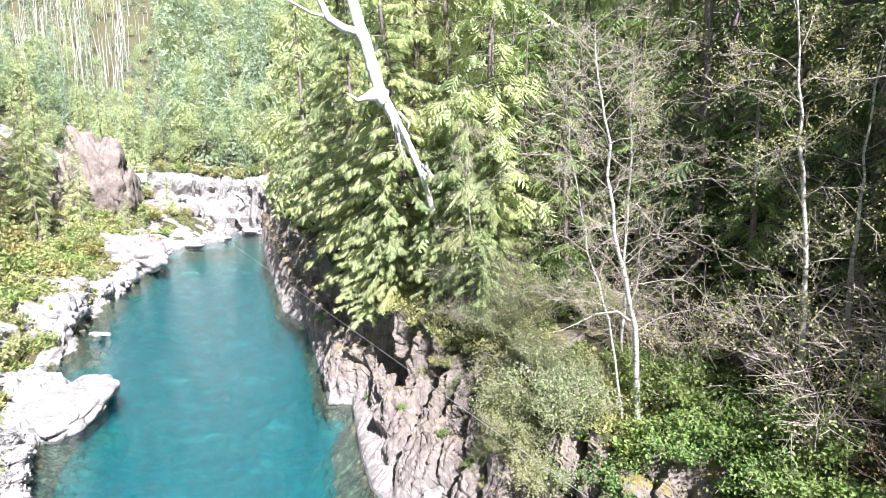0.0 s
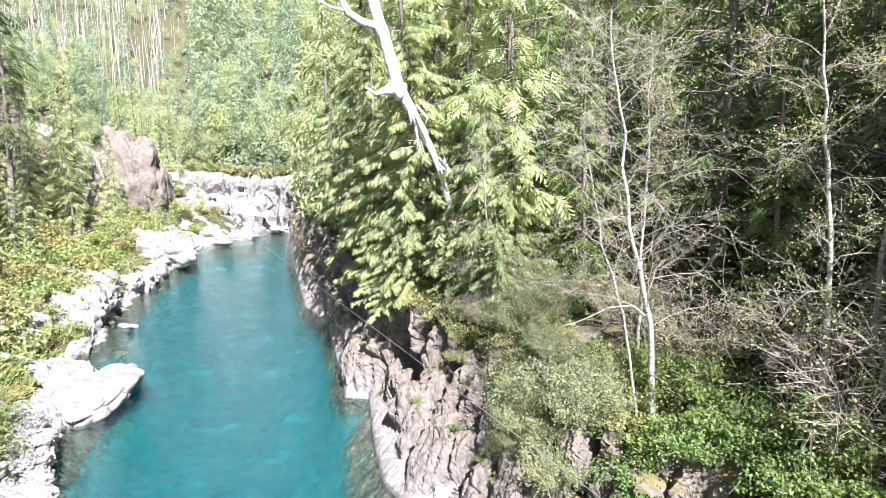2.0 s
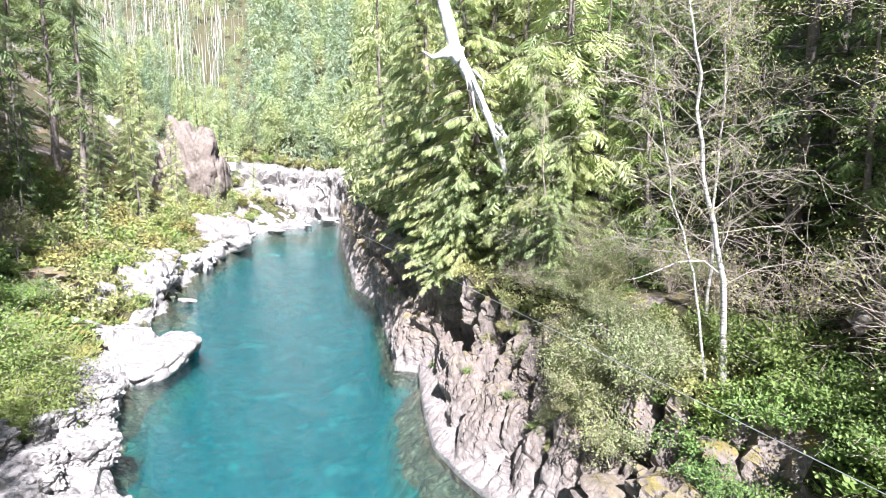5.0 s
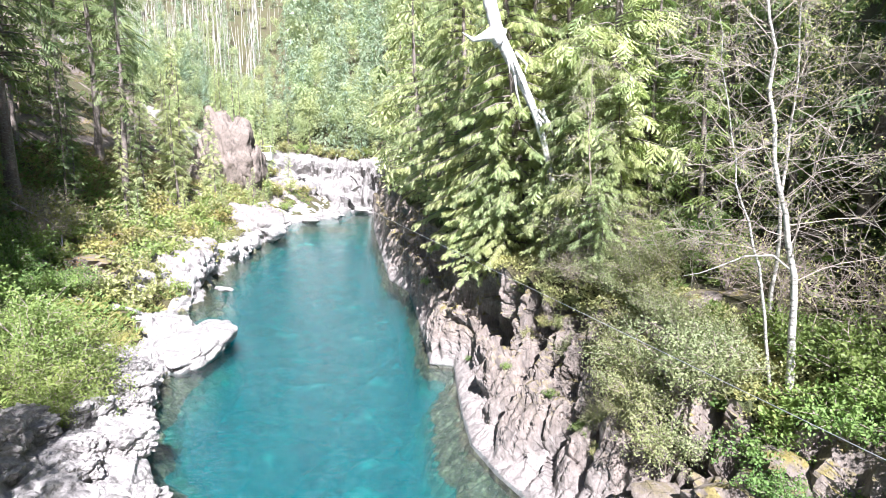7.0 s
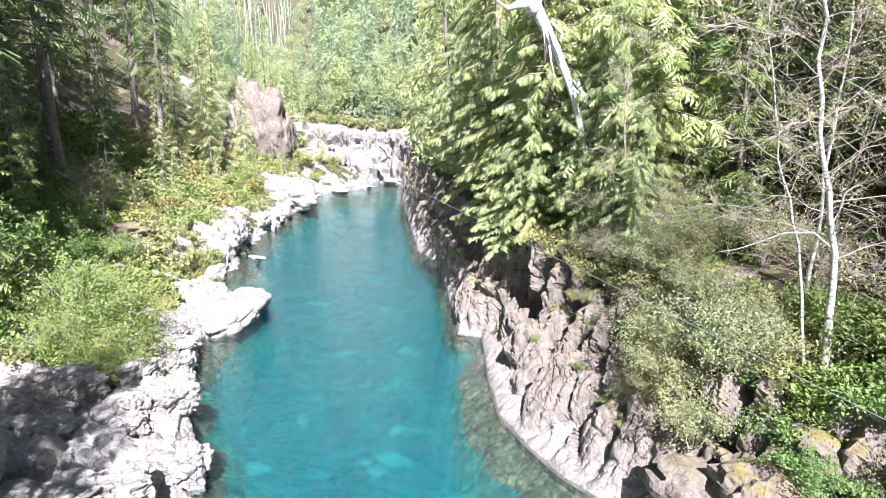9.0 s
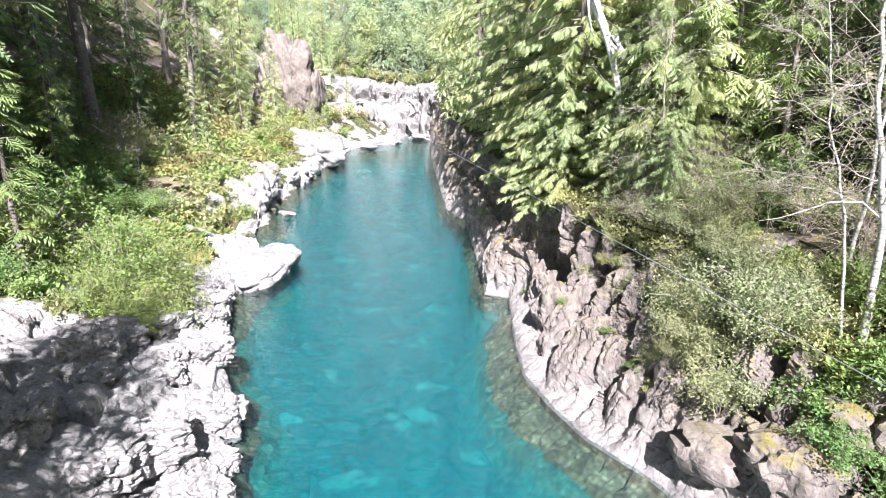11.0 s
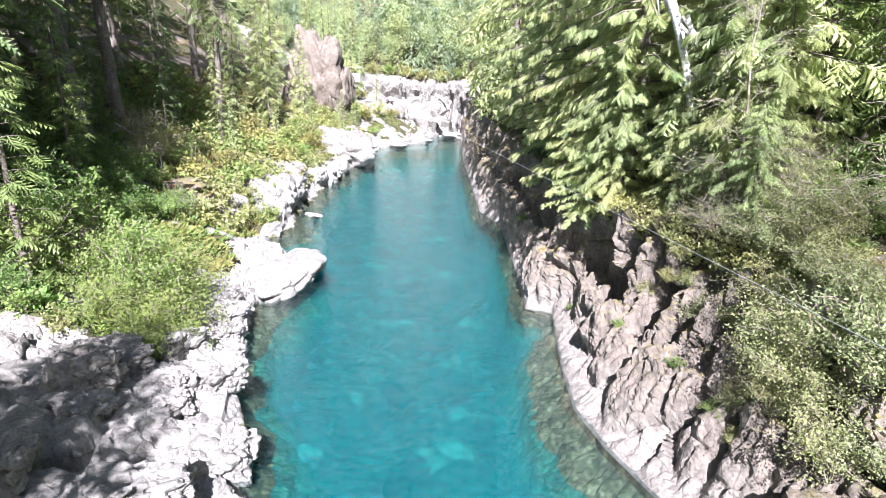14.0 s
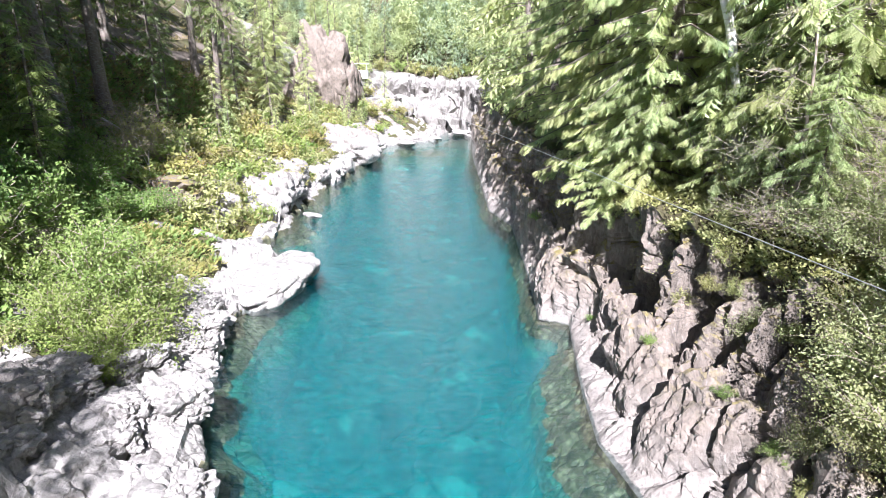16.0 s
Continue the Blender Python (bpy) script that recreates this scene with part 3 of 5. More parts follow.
def conifer(name, seed, high, wide, bare, count, per, size, droop, mats, template, shape=0.8, radius=None, clear=0.0):
    """Trunk and crown meshes of a needle tree. bare: share of the trunk without green; droop: how far limbs hang."""
    r = np.random.default_rng(seed)
    trunk, crown = Build(), Build()
    rad = radius or high * 0.014
    zs = np.linspace(0, 1, 14)
    bend = np.column_stack((0.012 * high * np.sin(zs * 4 + seed), 0.012 * high * np.cos(zs * 3.1 + seed), zs * high))
    bend[:, :2] -= bend[0, :2]
    tube(trunk, bend - (0, 0, 0.6) * (zs[:, None] == 0), rad * (1 - 0.93 * zs ** 0.9) * (1 + 0.5 * np.exp(-zs * 25)), 9)
    pos, fwd, ups, sc = [], [], [], []
    for k in range(count):
        a = bare + (1 - bare) * (k + r.random()) / count
        z = a * high * 0.985
        base = np.array([np.interp(z, bend[:, 2], bend[:, 0]), np.interp(z, bend[:, 2], bend[:, 1]), z])
        ang = k * 2.399 + r.normal(0, 0.6)
        h = (a - bare) / (1 - bare)
        out = wide * ((1 - h) ** shape * (0.35 + 0.65 * min(1, h * 5 + 0.25)) + 0.03) * r.uniform(0.5, 1.25)
        d = np.array((math.cos(ang), math.sin(ang), 0))
        ts = np.linspace(0, 1, 7)
        hang = droop * r.uniform(0.6, 1.3)
        line = base + d * (ts * out)[:, None] + np.array((0, 0, 1.0)) * (out * (0.22 * ts - hang * 1.2 * ts ** 2 + hang * 0.45 * ts ** 4))[:, None]
        tube(trunk, line[::2], np.linspace(max(0.012, rad * 0.22 * (1 - h) + 0.008), 0.005, 4), 3)
        m = max(2, int(per * (0.35 + out / wide)))
        u = clear + (1 - clear) * r.random(m) ** 0.7
        at = np.column_stack([np.interp(u, ts, line[:, c]) for c in range(3)])
        side = np.cross(d, (0, 0, 1.0))
        s = r.choice((-1, 1), m)[:, None]
        f = d * r.uniform(0.3, 1.0, (m, 1)) + side * s * r.uniform(0.15, 1.0, (m, 1)) + np.array((0, 0, -1.0)) * (r.uniform(0.2, 1.35, (m, 1)) * (0.35 + droop))
        pos.append(at)
        fwd.append(f)
        ups.append(np.array((0, 0, 1.0)) + r.normal(0, 0.35, (m, 3)))
        sc.append(size * r.uniform(0.5, 1.55, m) * (0.6 + 0.4 * min(1, out / wide * 1.5)))
    tip = 10
    pos.append(np.tile((bend[-1, 0], bend[-1, 1], high * 0.985), (tip, 1)) - np.column_stack((np.zeros(tip), np.zeros(tip), r.random(tip) * 0.06 * high)))
    fwd.append(np.column_stack((r.normal(0, 1, tip), r.normal(0, 1, tip), r.uniform(-0.2, 1.2, tip))))
    ups.append(np.tile((0, 0, 1.0), (tip, 1)) + r.normal(0, 0.3, (tip, 3)))
    sc.append(np.full(tip, size * 0.6))
    pos, fwd, ups, sc = map(np.concatenate, (pos, fwd, ups, sc))
    scatter(crown, template[0], template[1], pos, frames(fwd, ups), sc)
    return trunk.mesh(name + "_trunk", mats[0], True), crown.mesh(name + "_crown", mats[1])


def tree(name, m, meshes, label, category, group, crown_label=""):
    e = empty(name, m, label, category, group)
    part("trunk", meshes[0], e)
    part("crown", meshes[1], e, crown_label)
    return e


FINE, MID, COARSE = frond_template(5, 0.32), frond_template(4, 0.2), frond_template(2, 0.12)


def place(x, y, sink=0.15, turn=0.0, size=1.0, lean=(0, 0), z=None):
    zz = height(x, y) - sink if z is None else z
    return Matrix.Translation((x, y, zz)) @ Euler((lean[0], lean[1], turn)).to_matrix().to_4x4() @ Matrix.Scale(size, 4)


CEDARS = [conifer("cedar", s, 17 + s, 3.6, 0.04, 140, 58, 0.27, 0.72, (M_BARK, M_CEDAR), FINE, 0.7) for s in (1, 2)]
BACK = [conifer("cedar", s, 17 + s, 3.6, 0.04, 110, 14, 0.58, 0.5, (M_BARK, M_CEDAR), MID, 0.7) for s in (1, 2)]
EDGE = [conifer("cedar", s, 9, 2.5, 0.16, 90, 52, 0.25, 0.66, (M_BARK, M_CEDAR), FINE, 0.42, 0.11) for s in (6, 7)]
DENSE = [conifer("cedar", s, 17 + s, 3.6, 0.04, 85, 9, 0.95, 0.45, (M_BARK, M_CEDAR), COARSE, 0.7) for s in (1, 2)]
FIRS = [conifer("fir", s, 17 + 2 * s, 2.9, 0.07, 80, 9, 0.62, 0.22, (M_BARK, M_FIR), MID, 0.8, 0.19) for s in (3, 4)]
FARFIRS = [conifer("fir", s, 17 + 2 * s, 2.9, 0.07, 80, 8, 0.8, 0.22, (M_BARK, M_FIR), COARSE, 0.8, 0.19) for s in (3, 4)]
TALL = [conifer("tall_fir", s, 26, 3.2, 0.33, 75, 7, 0.85, 0.30, (M_BARK, M_FIR), MID, 0.6, 0.33) for s in (5, 6)]
HEMLOCKS = [conifer("hemlock", s, 13, 1.9, 0.1, 70, 9, 0.55, 0.2, (M_BARK, M_HEMLOCK), MID, 0.9) for s in (8, 9)]
POLE = [conifer("young_fir", s, 13, 1.9, 0.1, 70, 9, 0.55, 0.2, (M_BARK, M_CEDAR), MID, 0.9) for s in (8, 9)]


def turned(k):
    return (k * 2.39996) % 6.283


# cedars that stand on the cliff of the far bank and hang over the water
for k, (x, y, s, lx, ly) in enumerate([(7.2, 18.4, 0.95, 0.03, -0.09), (7.0, 20.5, 1.0, 0.0, -0.08), (6.4, 24.5, 1.0, 0.0, -0.06), (6.4, 29, 1.05, 0.02, -0.05),
                                       (6.2, 35, 1.05, 0, -0.05), (6.0, 42, 1.1, 0, -0.04), (6.2, 50, 1.1, 0, -0.03), (6.5, 60, 1.15, 0, -0.02), (6.5, 71, 1.2, 0, 0),
                                       (6.6, 83, 1.2, 0, 0), (9.5, 19, 1.1, 0, 0), (10.5, 25, 1.15, 0, 0), (9.6, 15.2, 0.95, 0, 0)]):
    tree("cedar_tree", place(x, y, 0.3, turned(k), s, (lx, ly)), (CEDARS if k < 5 else DENSE if y > 40 else BACK)[k % 2], "western red cedar with drooping pale green sprays on the cliff top", "tree", "cedars on the cliff")
for k, (x, y, s) in enumerate([(13.6, 14.6, 0.9), (14, 9.5, 1.0), (15.5, 5, 1.0), (17, 0.5, 1.0), (13.5, 17.5, 1.0), (18, 12, 1.1), (20, 7, 1.1), (21, 2, 1.1), (16, 21, 1.1),
                               (22, 15, 1.15), (14, 29, 1.1), (12, 36, 1.1), (12, 46, 1.1), (12.5, 57, 1.1), (13, 68, 1.2), (13, 80, 1.2), (20, 26, 1.2), (26, 9, 1.2), (27, 18, 1.2),
                               (25, -3, 1.1), (20, 38, 1.2), (20, 52, 1.2), (32, 12, 1.2), (32, 25, 1.2), (30, 2, 1.2)]):
    tree("fir_tree", place(x, y, 0.3, turned(k), s), (FIRS if k < 9 else FARFIRS)[k % 2], "dark green fir in dense forest shade on the slope", "tree", "firs on the slope")
for k, (x, y, s) in enumerate([(-26.2, 31.5, 1.0), (-24.5, 42, 1.0), (-23.7, 53.4, 1.05), (-19.4, 47.6, 0.9), (-27, 30, 1.05), (-28.5, 38, 1.0), (-31, 46, 1.0),
                               (-21, 21, 0.9), (-18.5, 13.5, 0.85), (-23, 18, 1.0), (-25, 24, 1.0), (-29, 58, 1.0), (-25, 64, 1.0), (-33, 34, 1.0)]):
    tree("tall_fir_tree", place(x, y, 0.3, turned(k), s), TALL[k % 2], "tall fir with a bare grey lower trunk on the slope", "tree", "tall firs of the left bank")
for k, (x, y, s) in enumerate([(-16.9, 53.5, 0.85), (-18.5, 57, 0.9), (-15.5, 62, 0.7), (-20, 61, 1.0), (-21, 68, 1.1), (-17, 66, 0.8), (-23, 74, 1.2), (-12.5, 64, 0.4), (-18, 44, 0.6), (-14.5, 47, 0.4), (-13.8, 57.5, 0.35), (-15.8, 40.8, 0.4), (-13.0, 70.0, 0.5), (-19.0, 51.0, 0.8), (-12.0, 75.5, 0.35), (-10.5, 86.5, 0.5), (-14.0, 86.0, 0.8)]):
    tree("young_fir_tree", place(x, y, 0.2, turned(k), s), POLE[k % 2], "young sunlit fir on the bank", "tree", "young firs of the left bank")
for k, (x, y, s) in enumerate([(8.0, 14.8, 0.4), (7.4, 16.3, 0.45), (6.3, 17.6, 0.45), (6.0, 19.6, 0.5), (5.9, 22.4, 0.5), (8.6, 14.6, 0.55), (5.9, 26.5, 0.45), (7.2, 15.0, 0.26), (7.8, 13.9, 0.26), (8.3, 16.4, 0.6), (9.1, 13.6, 0.4), (5.6, 18.6, 0.4), (5.3, 20.8, 0.42), (8.0, 12.6, 0.24)]):
    tree("young_cedar_tree", place(x, y, 0.2, turned(k + 3), 1.65 * s, (0, -0.16 if x < 6.3 else -0.06)), EDGE[k % 2], "young cedar with drooping bright sprays over the cliff edge", "tree", "young cedars at the cliff edge")
for k, (x, y, s) in enumerate([(11.2, 12.4, 0.75), (12.4, 10.4, 0.7), (10.8, 14.8, 0.8), (13.2, 6.6, 0.7), (14.4, 3.6, 0.8), (12.8, 15.5, 0.9), (14.8, 12.2, 0.8), (15.6, 7.6, 0.8), (13.6, 1.2, 0.6), (16.5, 3.2, 0.9), (11.8, 17.6, 1.0), (15.5, 15.5, 1.0)]):
    tree("hemlock_tree", place(x, y, 0.2, turned(k + 5), s), HEMLOCKS[k % 2], "hemlock with layered green sprays at the forest edge", "tree", "hemlocks of the forest edge")
for k, (x, y, s) in enumerate([(-17.5, 25.5, 0.5), (-20, 39, 0.5), (-24, 47, 0.7), (-26, 34, 0.8), (-22, 58, 0.6), (-16.5, 20.5, 0.45), (-21, 22.5, 0.7), (-15.5, 16.5, 0.35), (-19.5, 30.5, 0.35), (-22.5, 33, 0.4), (-17.0, 23.4, 0.3), (-24, 29, 0.5), (-21.5, 26.5, 0.5), (-23, 38, 0.5), (-20.3, 41, 0.4), (-25.5, 36, 0.55), (-27, 41, 0.6), (-22.5, 45, 0.5), (-28, 33, 0.6)]):
    tree("fir_tree", place(x, y, 0.2, turned(k + 1), s), FIRS[k % 2], "shaded dark fir on the steep bank", "tree", "firs of the left bank")
for k, (x, y, s) in enumerate([(-12.7, 14.8, 0.75), (-14.8, 16.2, 0.8), (-16.2, 22.6, 0.7)]):
    tree("hemlock_tree", place(x, y, 0.2, turned(k + 2), s), HEMLOCKS[k % 2], "hemlock with sunlit green sprays on the bank", "tree", "hemlocks of the left bank")
# mostly unseen trees of the left bank, placed to shade its rocks and forest floor
for k, (x, y, s) in enumerate([(-15.5, -9.0, 1.3), (-14.0, -5.0, 1.35), (-16.5, 1.0, 1.3), (-19.0, 6.5, 1.3), (-22.0, 1.0, 1.35), (-17.5, -10.0, 1.4), (-24.0, 10.0, 1.4), (-21.5, 13.0, 1.2), (-16.8, 6.0, 1.2), (-17.2, 11.0, 1.2), (-18.2, 15.6, 1.15), (-6.9, -3.0, 0.92), (-7.2, -4.4, 0.98), (-8.2, -2.9, 0.85)]):
    tree("shade_cedar_tree", place(x, y, 0.3, turned(k + 2), s), DENSE[k % 2], "tall dense cedar, mostly out of view, that shades the steep bank", "tree", "tall cedars of the left bank")
BIG = [conifer("tall_fir", s, 27, 4.0, 0.34, 80, 9, 0.85, 0.34, (M_BARK, M_FIR), MID, 0.5, 0.52) for s in (21, 22)]
for k, (x, y, s, lean) in enumerate([(-18.5, 27.6, 1.0, -0.03), (-21.2, 35.2, 0.8, -0.02)]):
    tree("tall_fir_tree", place(x, y, 0.4, turned(k), s, (0, lean)), BIG[k], "thick grey fir trunk with dark boughs on the shaded bank", "tree", "dark firs of the left bank")
SHADE = [conifer("fir", s, 23 + s, 3.5, 0.2, 95, 12, 0.72, 0.3, (M_BARK, M_FIR), MID, 0.6, 0.3) for s in (1, 2)]
for k, (x, y, s) in enumerate([(-18.0, 16.5, 0.95), (-15.7, 17.2, 0.85), (-20.5, 23.6, 1.0), (-22.8, 27.5, 1.0), (-20.0, 18.0, 1.0)]):
    tree("tall_fir_tree", place(x, y, 0.3, turned(k + 1), s), SHADE[k % 2], "tall dark fir that shades the steep bank", "tree", "dark firs of the left bank")
# unseen trees added on the right bank to shade the slope behind the alders
for k, (x, y, s) in enumerate([(14.2, -8.5, 0.9), (17.6, -2.5, 1.5), (17.0, -8.0, 1.5), (20.5, 0.5, 1.5), (15.8, -13.0, 1.2), (21.5, -7.0, 1.5), (24.5, -1.0, 1.5), (15.4, -6.6, 1.25), (14.0, -2.5, 0.5), (12.2, -4.5, 0.62), (15.6, -0.6, 0.6)]):
    tree("shade_cedar_tree", place(x, y, 0.3, turned(k + 4), s), DENSE[k % 2], "unseen tall cedar added to shade the forest slope", "tree", "tall cedars of the right bank")


# ---- far woods on the valley sides ----
NEEDLE = (np.array(((0, -0.17, 0), (0, 0.17, 0), (1.0, 0, -0.12))), np.array(((0, 1, 2),)))


def round_template(seed, n):
    """A low, rounded broadleaf crown of small leaf clumps on lobes."""
    r = np.random.default_rng(seed)
    b = Build()
    hub = r.normal(0, 1, (9, 3))
    hub = hub / np.linalg.norm(hub, axis=1)[:, None] * (1.7, 1.7, 3.2) + (0, 0, 7.0)
    d = r.normal(0, 1, (n, 3))
    d /= np.linalg.norm(d, axis=1)[:, None]
    p = hub[r.integers(9, size=n)] + d * r.uniform(0.7, 1.6, (n, 1))
    scatter(b, NEEDLE[0] * (1, 1.6, 1), NEEDLE[1], p, frames(r.normal(0, 1, d.shape), d + (0, -0.3, 0.3) + r.normal(0, 0.3, d.shape)), 0.37 * r.uniform(0.6, 1.3, n))
    return np.concatenate(b.v), np.concatenate(b.t)


def tier_template(seed, high, wide, tiers):
    """A far conifer: limbs in loose whorls, each with short hanging sprays."""
    r = np.random.default_rng(seed)
    b = Build()
    pos, fwd = [], []
    for k in range(tiers):
        h = (k + r.uniform(-0.4, 0.4)) / tiers
        z, out = high * (0.06 + 0.94 * h), wide * (max(0.0, 1 - h) ** 0.85 + 0.05)
        for a in r.uniform(0, 6.283, 7):
            ln = out * r.uniform(0.5, 1.2)
            m = max(2, int(8 * ln / wide))
            u = r.uniform(0.25, 1, m)
            pos.append(np.column_stack((math.cos(a) * ln * u, math.sin(a) * ln * u, z - 0.45 * ln * u ** 1.5)) + r.normal(0, 0.12, (m, 3)))
            fwd.append(np.array((math.cos(a), math.sin(a), -0.5)) + r.normal(0, 0.55, (m, 3)))
    pos, fwd = np.concatenate(pos), np.concatenate(fwd)
    n = len(pos)
    scatter(b, NEEDLE[0], NEEDLE[1], pos, frames(fwd, r.normal(0, 0.5, (n, 3)) + (0, -0.3, 1)), r.uniform(0.4, 0.8, n))
    return np.concatenate(b.v), np.concatenate(b.t)


LEAF = (np.array(((0, 0, 0), (0.45, 0.30, 0.05), (1.0, 0, -0.08), (0.45, -0.30, 0.05))), np.array(((0, 1, 2), (0, 2, 3))))
WT = [tier_template(s, 17, 2.4, 26) for s in (11, 12, 13, 17)] + [round_template(s, 1100) for s in (14, 15, 16)]


def woods(name, spots, label, mat, templates, seed, low=0.75, high=1.35, trunks=True, size=lambda x, y: 1.0):
    r = np.random.default_rng(seed)
    crown, stems = Build(), Build()
    for x, y in spots:
        k = r.integers(len(templates))
        tv, tt = templates[k]
        a, s = r.uniform(0, 6.28), r.uniform(low, high) * size(x, y)
        c, n_ = math.cos(a) * s, math.sin(a) * s
        rot = np.array(((c, -n_, 0), (n_, c, 0), (0, 0, s * r.uniform(0.9, 1.2))))
        z = height(x, y)
        crown.add(tv @ rot.T + (x, y, z - 0.3), tt)
        if trunks:
            tube(stems, [(x, y, z - 1), (x + r.normal(0, .1), y, z + 6 * s), (x, y, z + 12 * s)], [0.13 * s, 0.09 * s, 0.03], 5)
    e = empty(name, pose(0, 0, 0), label, "forest", kind="stuff")
    part("crowns", crown.mesh(name, mat), e)
    if trunks:
        part("trunks", stems.mesh(name + "_stems", M_TWIG, True), e)
    return e


r = np.random.default_rng(5)
spots = []
while len(spots) < 860:
    y = 98 + 190 * r.random() ** 1.35
    x = r.uniform(-0.62 * y - 6, 0.2 * y + 8)
    pale = -0.42 * y < x < -0.11 * y and y > 116
    if not pale or r.random() < 0.5:
        spots.append((x, y))
spots += [(r.uniform(-0.5 * y - 4, 0.2 * y + 4), y) for y in r.uniform(98, 124, 150)]


def below_stand(x, y):
    return 0.5 if -0.44 * y < x < -0.11 * y and y < 180 else (0.7 if y < 125 else 1.0)


woods("far_conifers", spots[::2], "blue-green conifers on the sunlit hillside, paled by painted haze", M_HAZEFIR, WT[:4], 6, 0.7, 1.5, False, below_stand)
woods("far_broadleaf_trees", spots[1::2], "yellow-green broadleaf trees on the sunlit hillside, paled by painted haze", M_HAZEWOOD, WT[4:], 9, 0.7, 1.5, False, below_stand)
spots = [(r.uniform(-75, -27), r.uniform(18, 97)) for _ in range(52)]
woods("hillside_woods", spots, "fir forest on the steep rocky hillside", M_HEMLOCK, WT[:4], 7, 0.6, 1.1)
spots = [(r.uniform(-30, -14), r.uniform(80, 97)) for _ in range(34)]
woods("bluff_woods", spots, "young trees behind the rock bluff, light green from painted haze", M_HAZEWOOD, WT, 10, 0.3, 0.6)
spots = [(r.uniform(24, 60), r.uniform(-15, 95)) for _ in range(85)] + [(r.uniform(11, 24), r.uniform(24, 96)) for _ in range(30)]
woods("slope_woods", spots, "shaded fir forest on the slope behind the cedars", M_FIR, WT[:4], 8)


def dead_stand():
    """Bleached standing trunks high on the hillside."""
    b = Build()
    r = np.random.default_rng(3)
    for k in range(380):
        y = r.uniform(116, 176)
        x = r.uniform(-0.42, -0.16 if k % 4 else -0.03) * y
        z, h = height(x, y), r.uniform(4, 12)
        w = r.uniform(0.5, 1.2)
        lean = r.normal(0, 0.35)
        tube(b, [(x, y, z - 1), (x + lean * 0.4 + r.normal(0, 0.2), y, z + h * 0.5), (x + lean, y, z + h)], [0.10 * w, 0.075 * w, 0.02], 5)
    e = new("dead_trees", b.mesh("dead_trees", M_ALDER, True))
    tagged(e, "stand of bleached bare trunks high on the hillside", "dead trees", kind="stuff")


dead_stand()


# ---- shrubs ----
def shrub_meshes(seed, radius, high, stems, leaves, leaf, mat, twig=M_TWIG, arch=0.6, hollow=0.35, thick=1.0, fork=4):
    r = np.random.default_rng(seed)
    wood, green = Build(), Build()
    pos = []
    for k in range(stems):
        a = k * 2.399 + r.normal(0, 0.3)
        out = radius * math.sqrt((k + 0.5) / stems) * r.uniform(0.7, 1.15)
        h = high * r.uniform(0.6, 1.08) * (1 - 0.45 * (out / radius) ** 2)
        ts = np.linspace(0, 1, 6)
        line = np.column_stack((math.cos(a) * out * ts ** 1.3, math.sin(a) * out * ts ** 1.3, h * (ts * (1 + arch) - arch * ts ** 2)))
        line[1:] += r.normal(0, 0.04 * radius, (5, 3))
        tube(wood, line, np.linspace(0.018, 0.004, 6) * (0.6 + high * 0.3) * thick, 4)
        ends = [line]
        for _ in range(fork):
            i = r.integers(2, 6)
            d = r.normal(0, 1, 3) + (math.cos(a), math.sin(a), 0.5)
            d *= 0.3 * high / np.linalg.norm(d) * r.uniform(0.6, 1.3)
            tw = np.array([line[i], line[i] + d * 0.5 + r.normal(0, 0.03, 3), line[i] + d])
            tube(wood, tw, (0.007, 0.005, 0.003), 3)
            ends.append(tw)
        m = leaves // stems
        for _ in range(m):
            e = ends[r.integers(len(ends))]
            u = r.uniform(hollow, 1) if len(e) > 3 else r.uniform(0.1, 1.05)
            i = min(int(u * (len(e) - 1)), len(e) - 2)
            f = u * (len(e) - 1) - i
            pos.append(e[i] * (1 - f) + e[i + 1] * f + r.normal(0, 0.055 * radius + 0.03, 3))
    pos = np.array(pos)
    n = len(pos)
    f = r.normal(0, 1, (n, 3)) + (0, 0, -0.15)
    up = r.normal(0, 0.6, (n, 3)) + (0, 0, 1.0)
    scatter(green, LEAF[0], LEAF[1], pos, frames(f, up), leaf * r.uniform(0.6, 1.3, n))
    return wood.mesh("stems", twig, True), green.mesh("foliage", mat)


def shrub(m, meshes, label, group, name="shrub", category="shrub"):
    e = empty(name, m, label, category, group)
    part("brushwood", meshes[0], e)
    part("foliage", meshes[1], e)
    return e


S_WILLOW = [shrub_meshes(s, 1.2, 1.9, 28, 5600, 0.064, M_WILLOW) for s in (31, 32)]
S_OSIER = [shrub_meshes(s, 1.2, 1.9, 28, 5200, 0.076, M_OSIER) for s in (41, 42)]
S_GREEN = [shrub_meshes(s, 1.0, 1.1, 22, 3400, 0.08, M_SHRUB) for s in (33, 34)]
S_AUTUMN = [shrub_meshes(s, 0.9, 1.3, 18, 1700, 0.085, M_SUNBRUSH) for s in (35, 36)]
S_BARE = [shrub_meshes(s, 1.5, 2.2, 26, 1100, 0.06, M_SUNBRUSH, M_TWIG, 0.9, 0.35, 0.32, 12) for s in (37, 38)]
S_MAPLE = [shrub_meshes(39, 1.6, 3.2, 20, 800, 0.2, M_OSIER)]
S_FAR = [shrub_meshes(s, 1.0, 1.5, 14, 520, 0.19, m) for s, m in ((45, M_SUNBRUSH), (46, M_OSIER), (47, M_SUNBRUSH), (48, M_AUTUMN))]
S_RUST = [shrub_meshes(40, 0.8, 1.3, 22, 300, 0.09, M_RUST)]


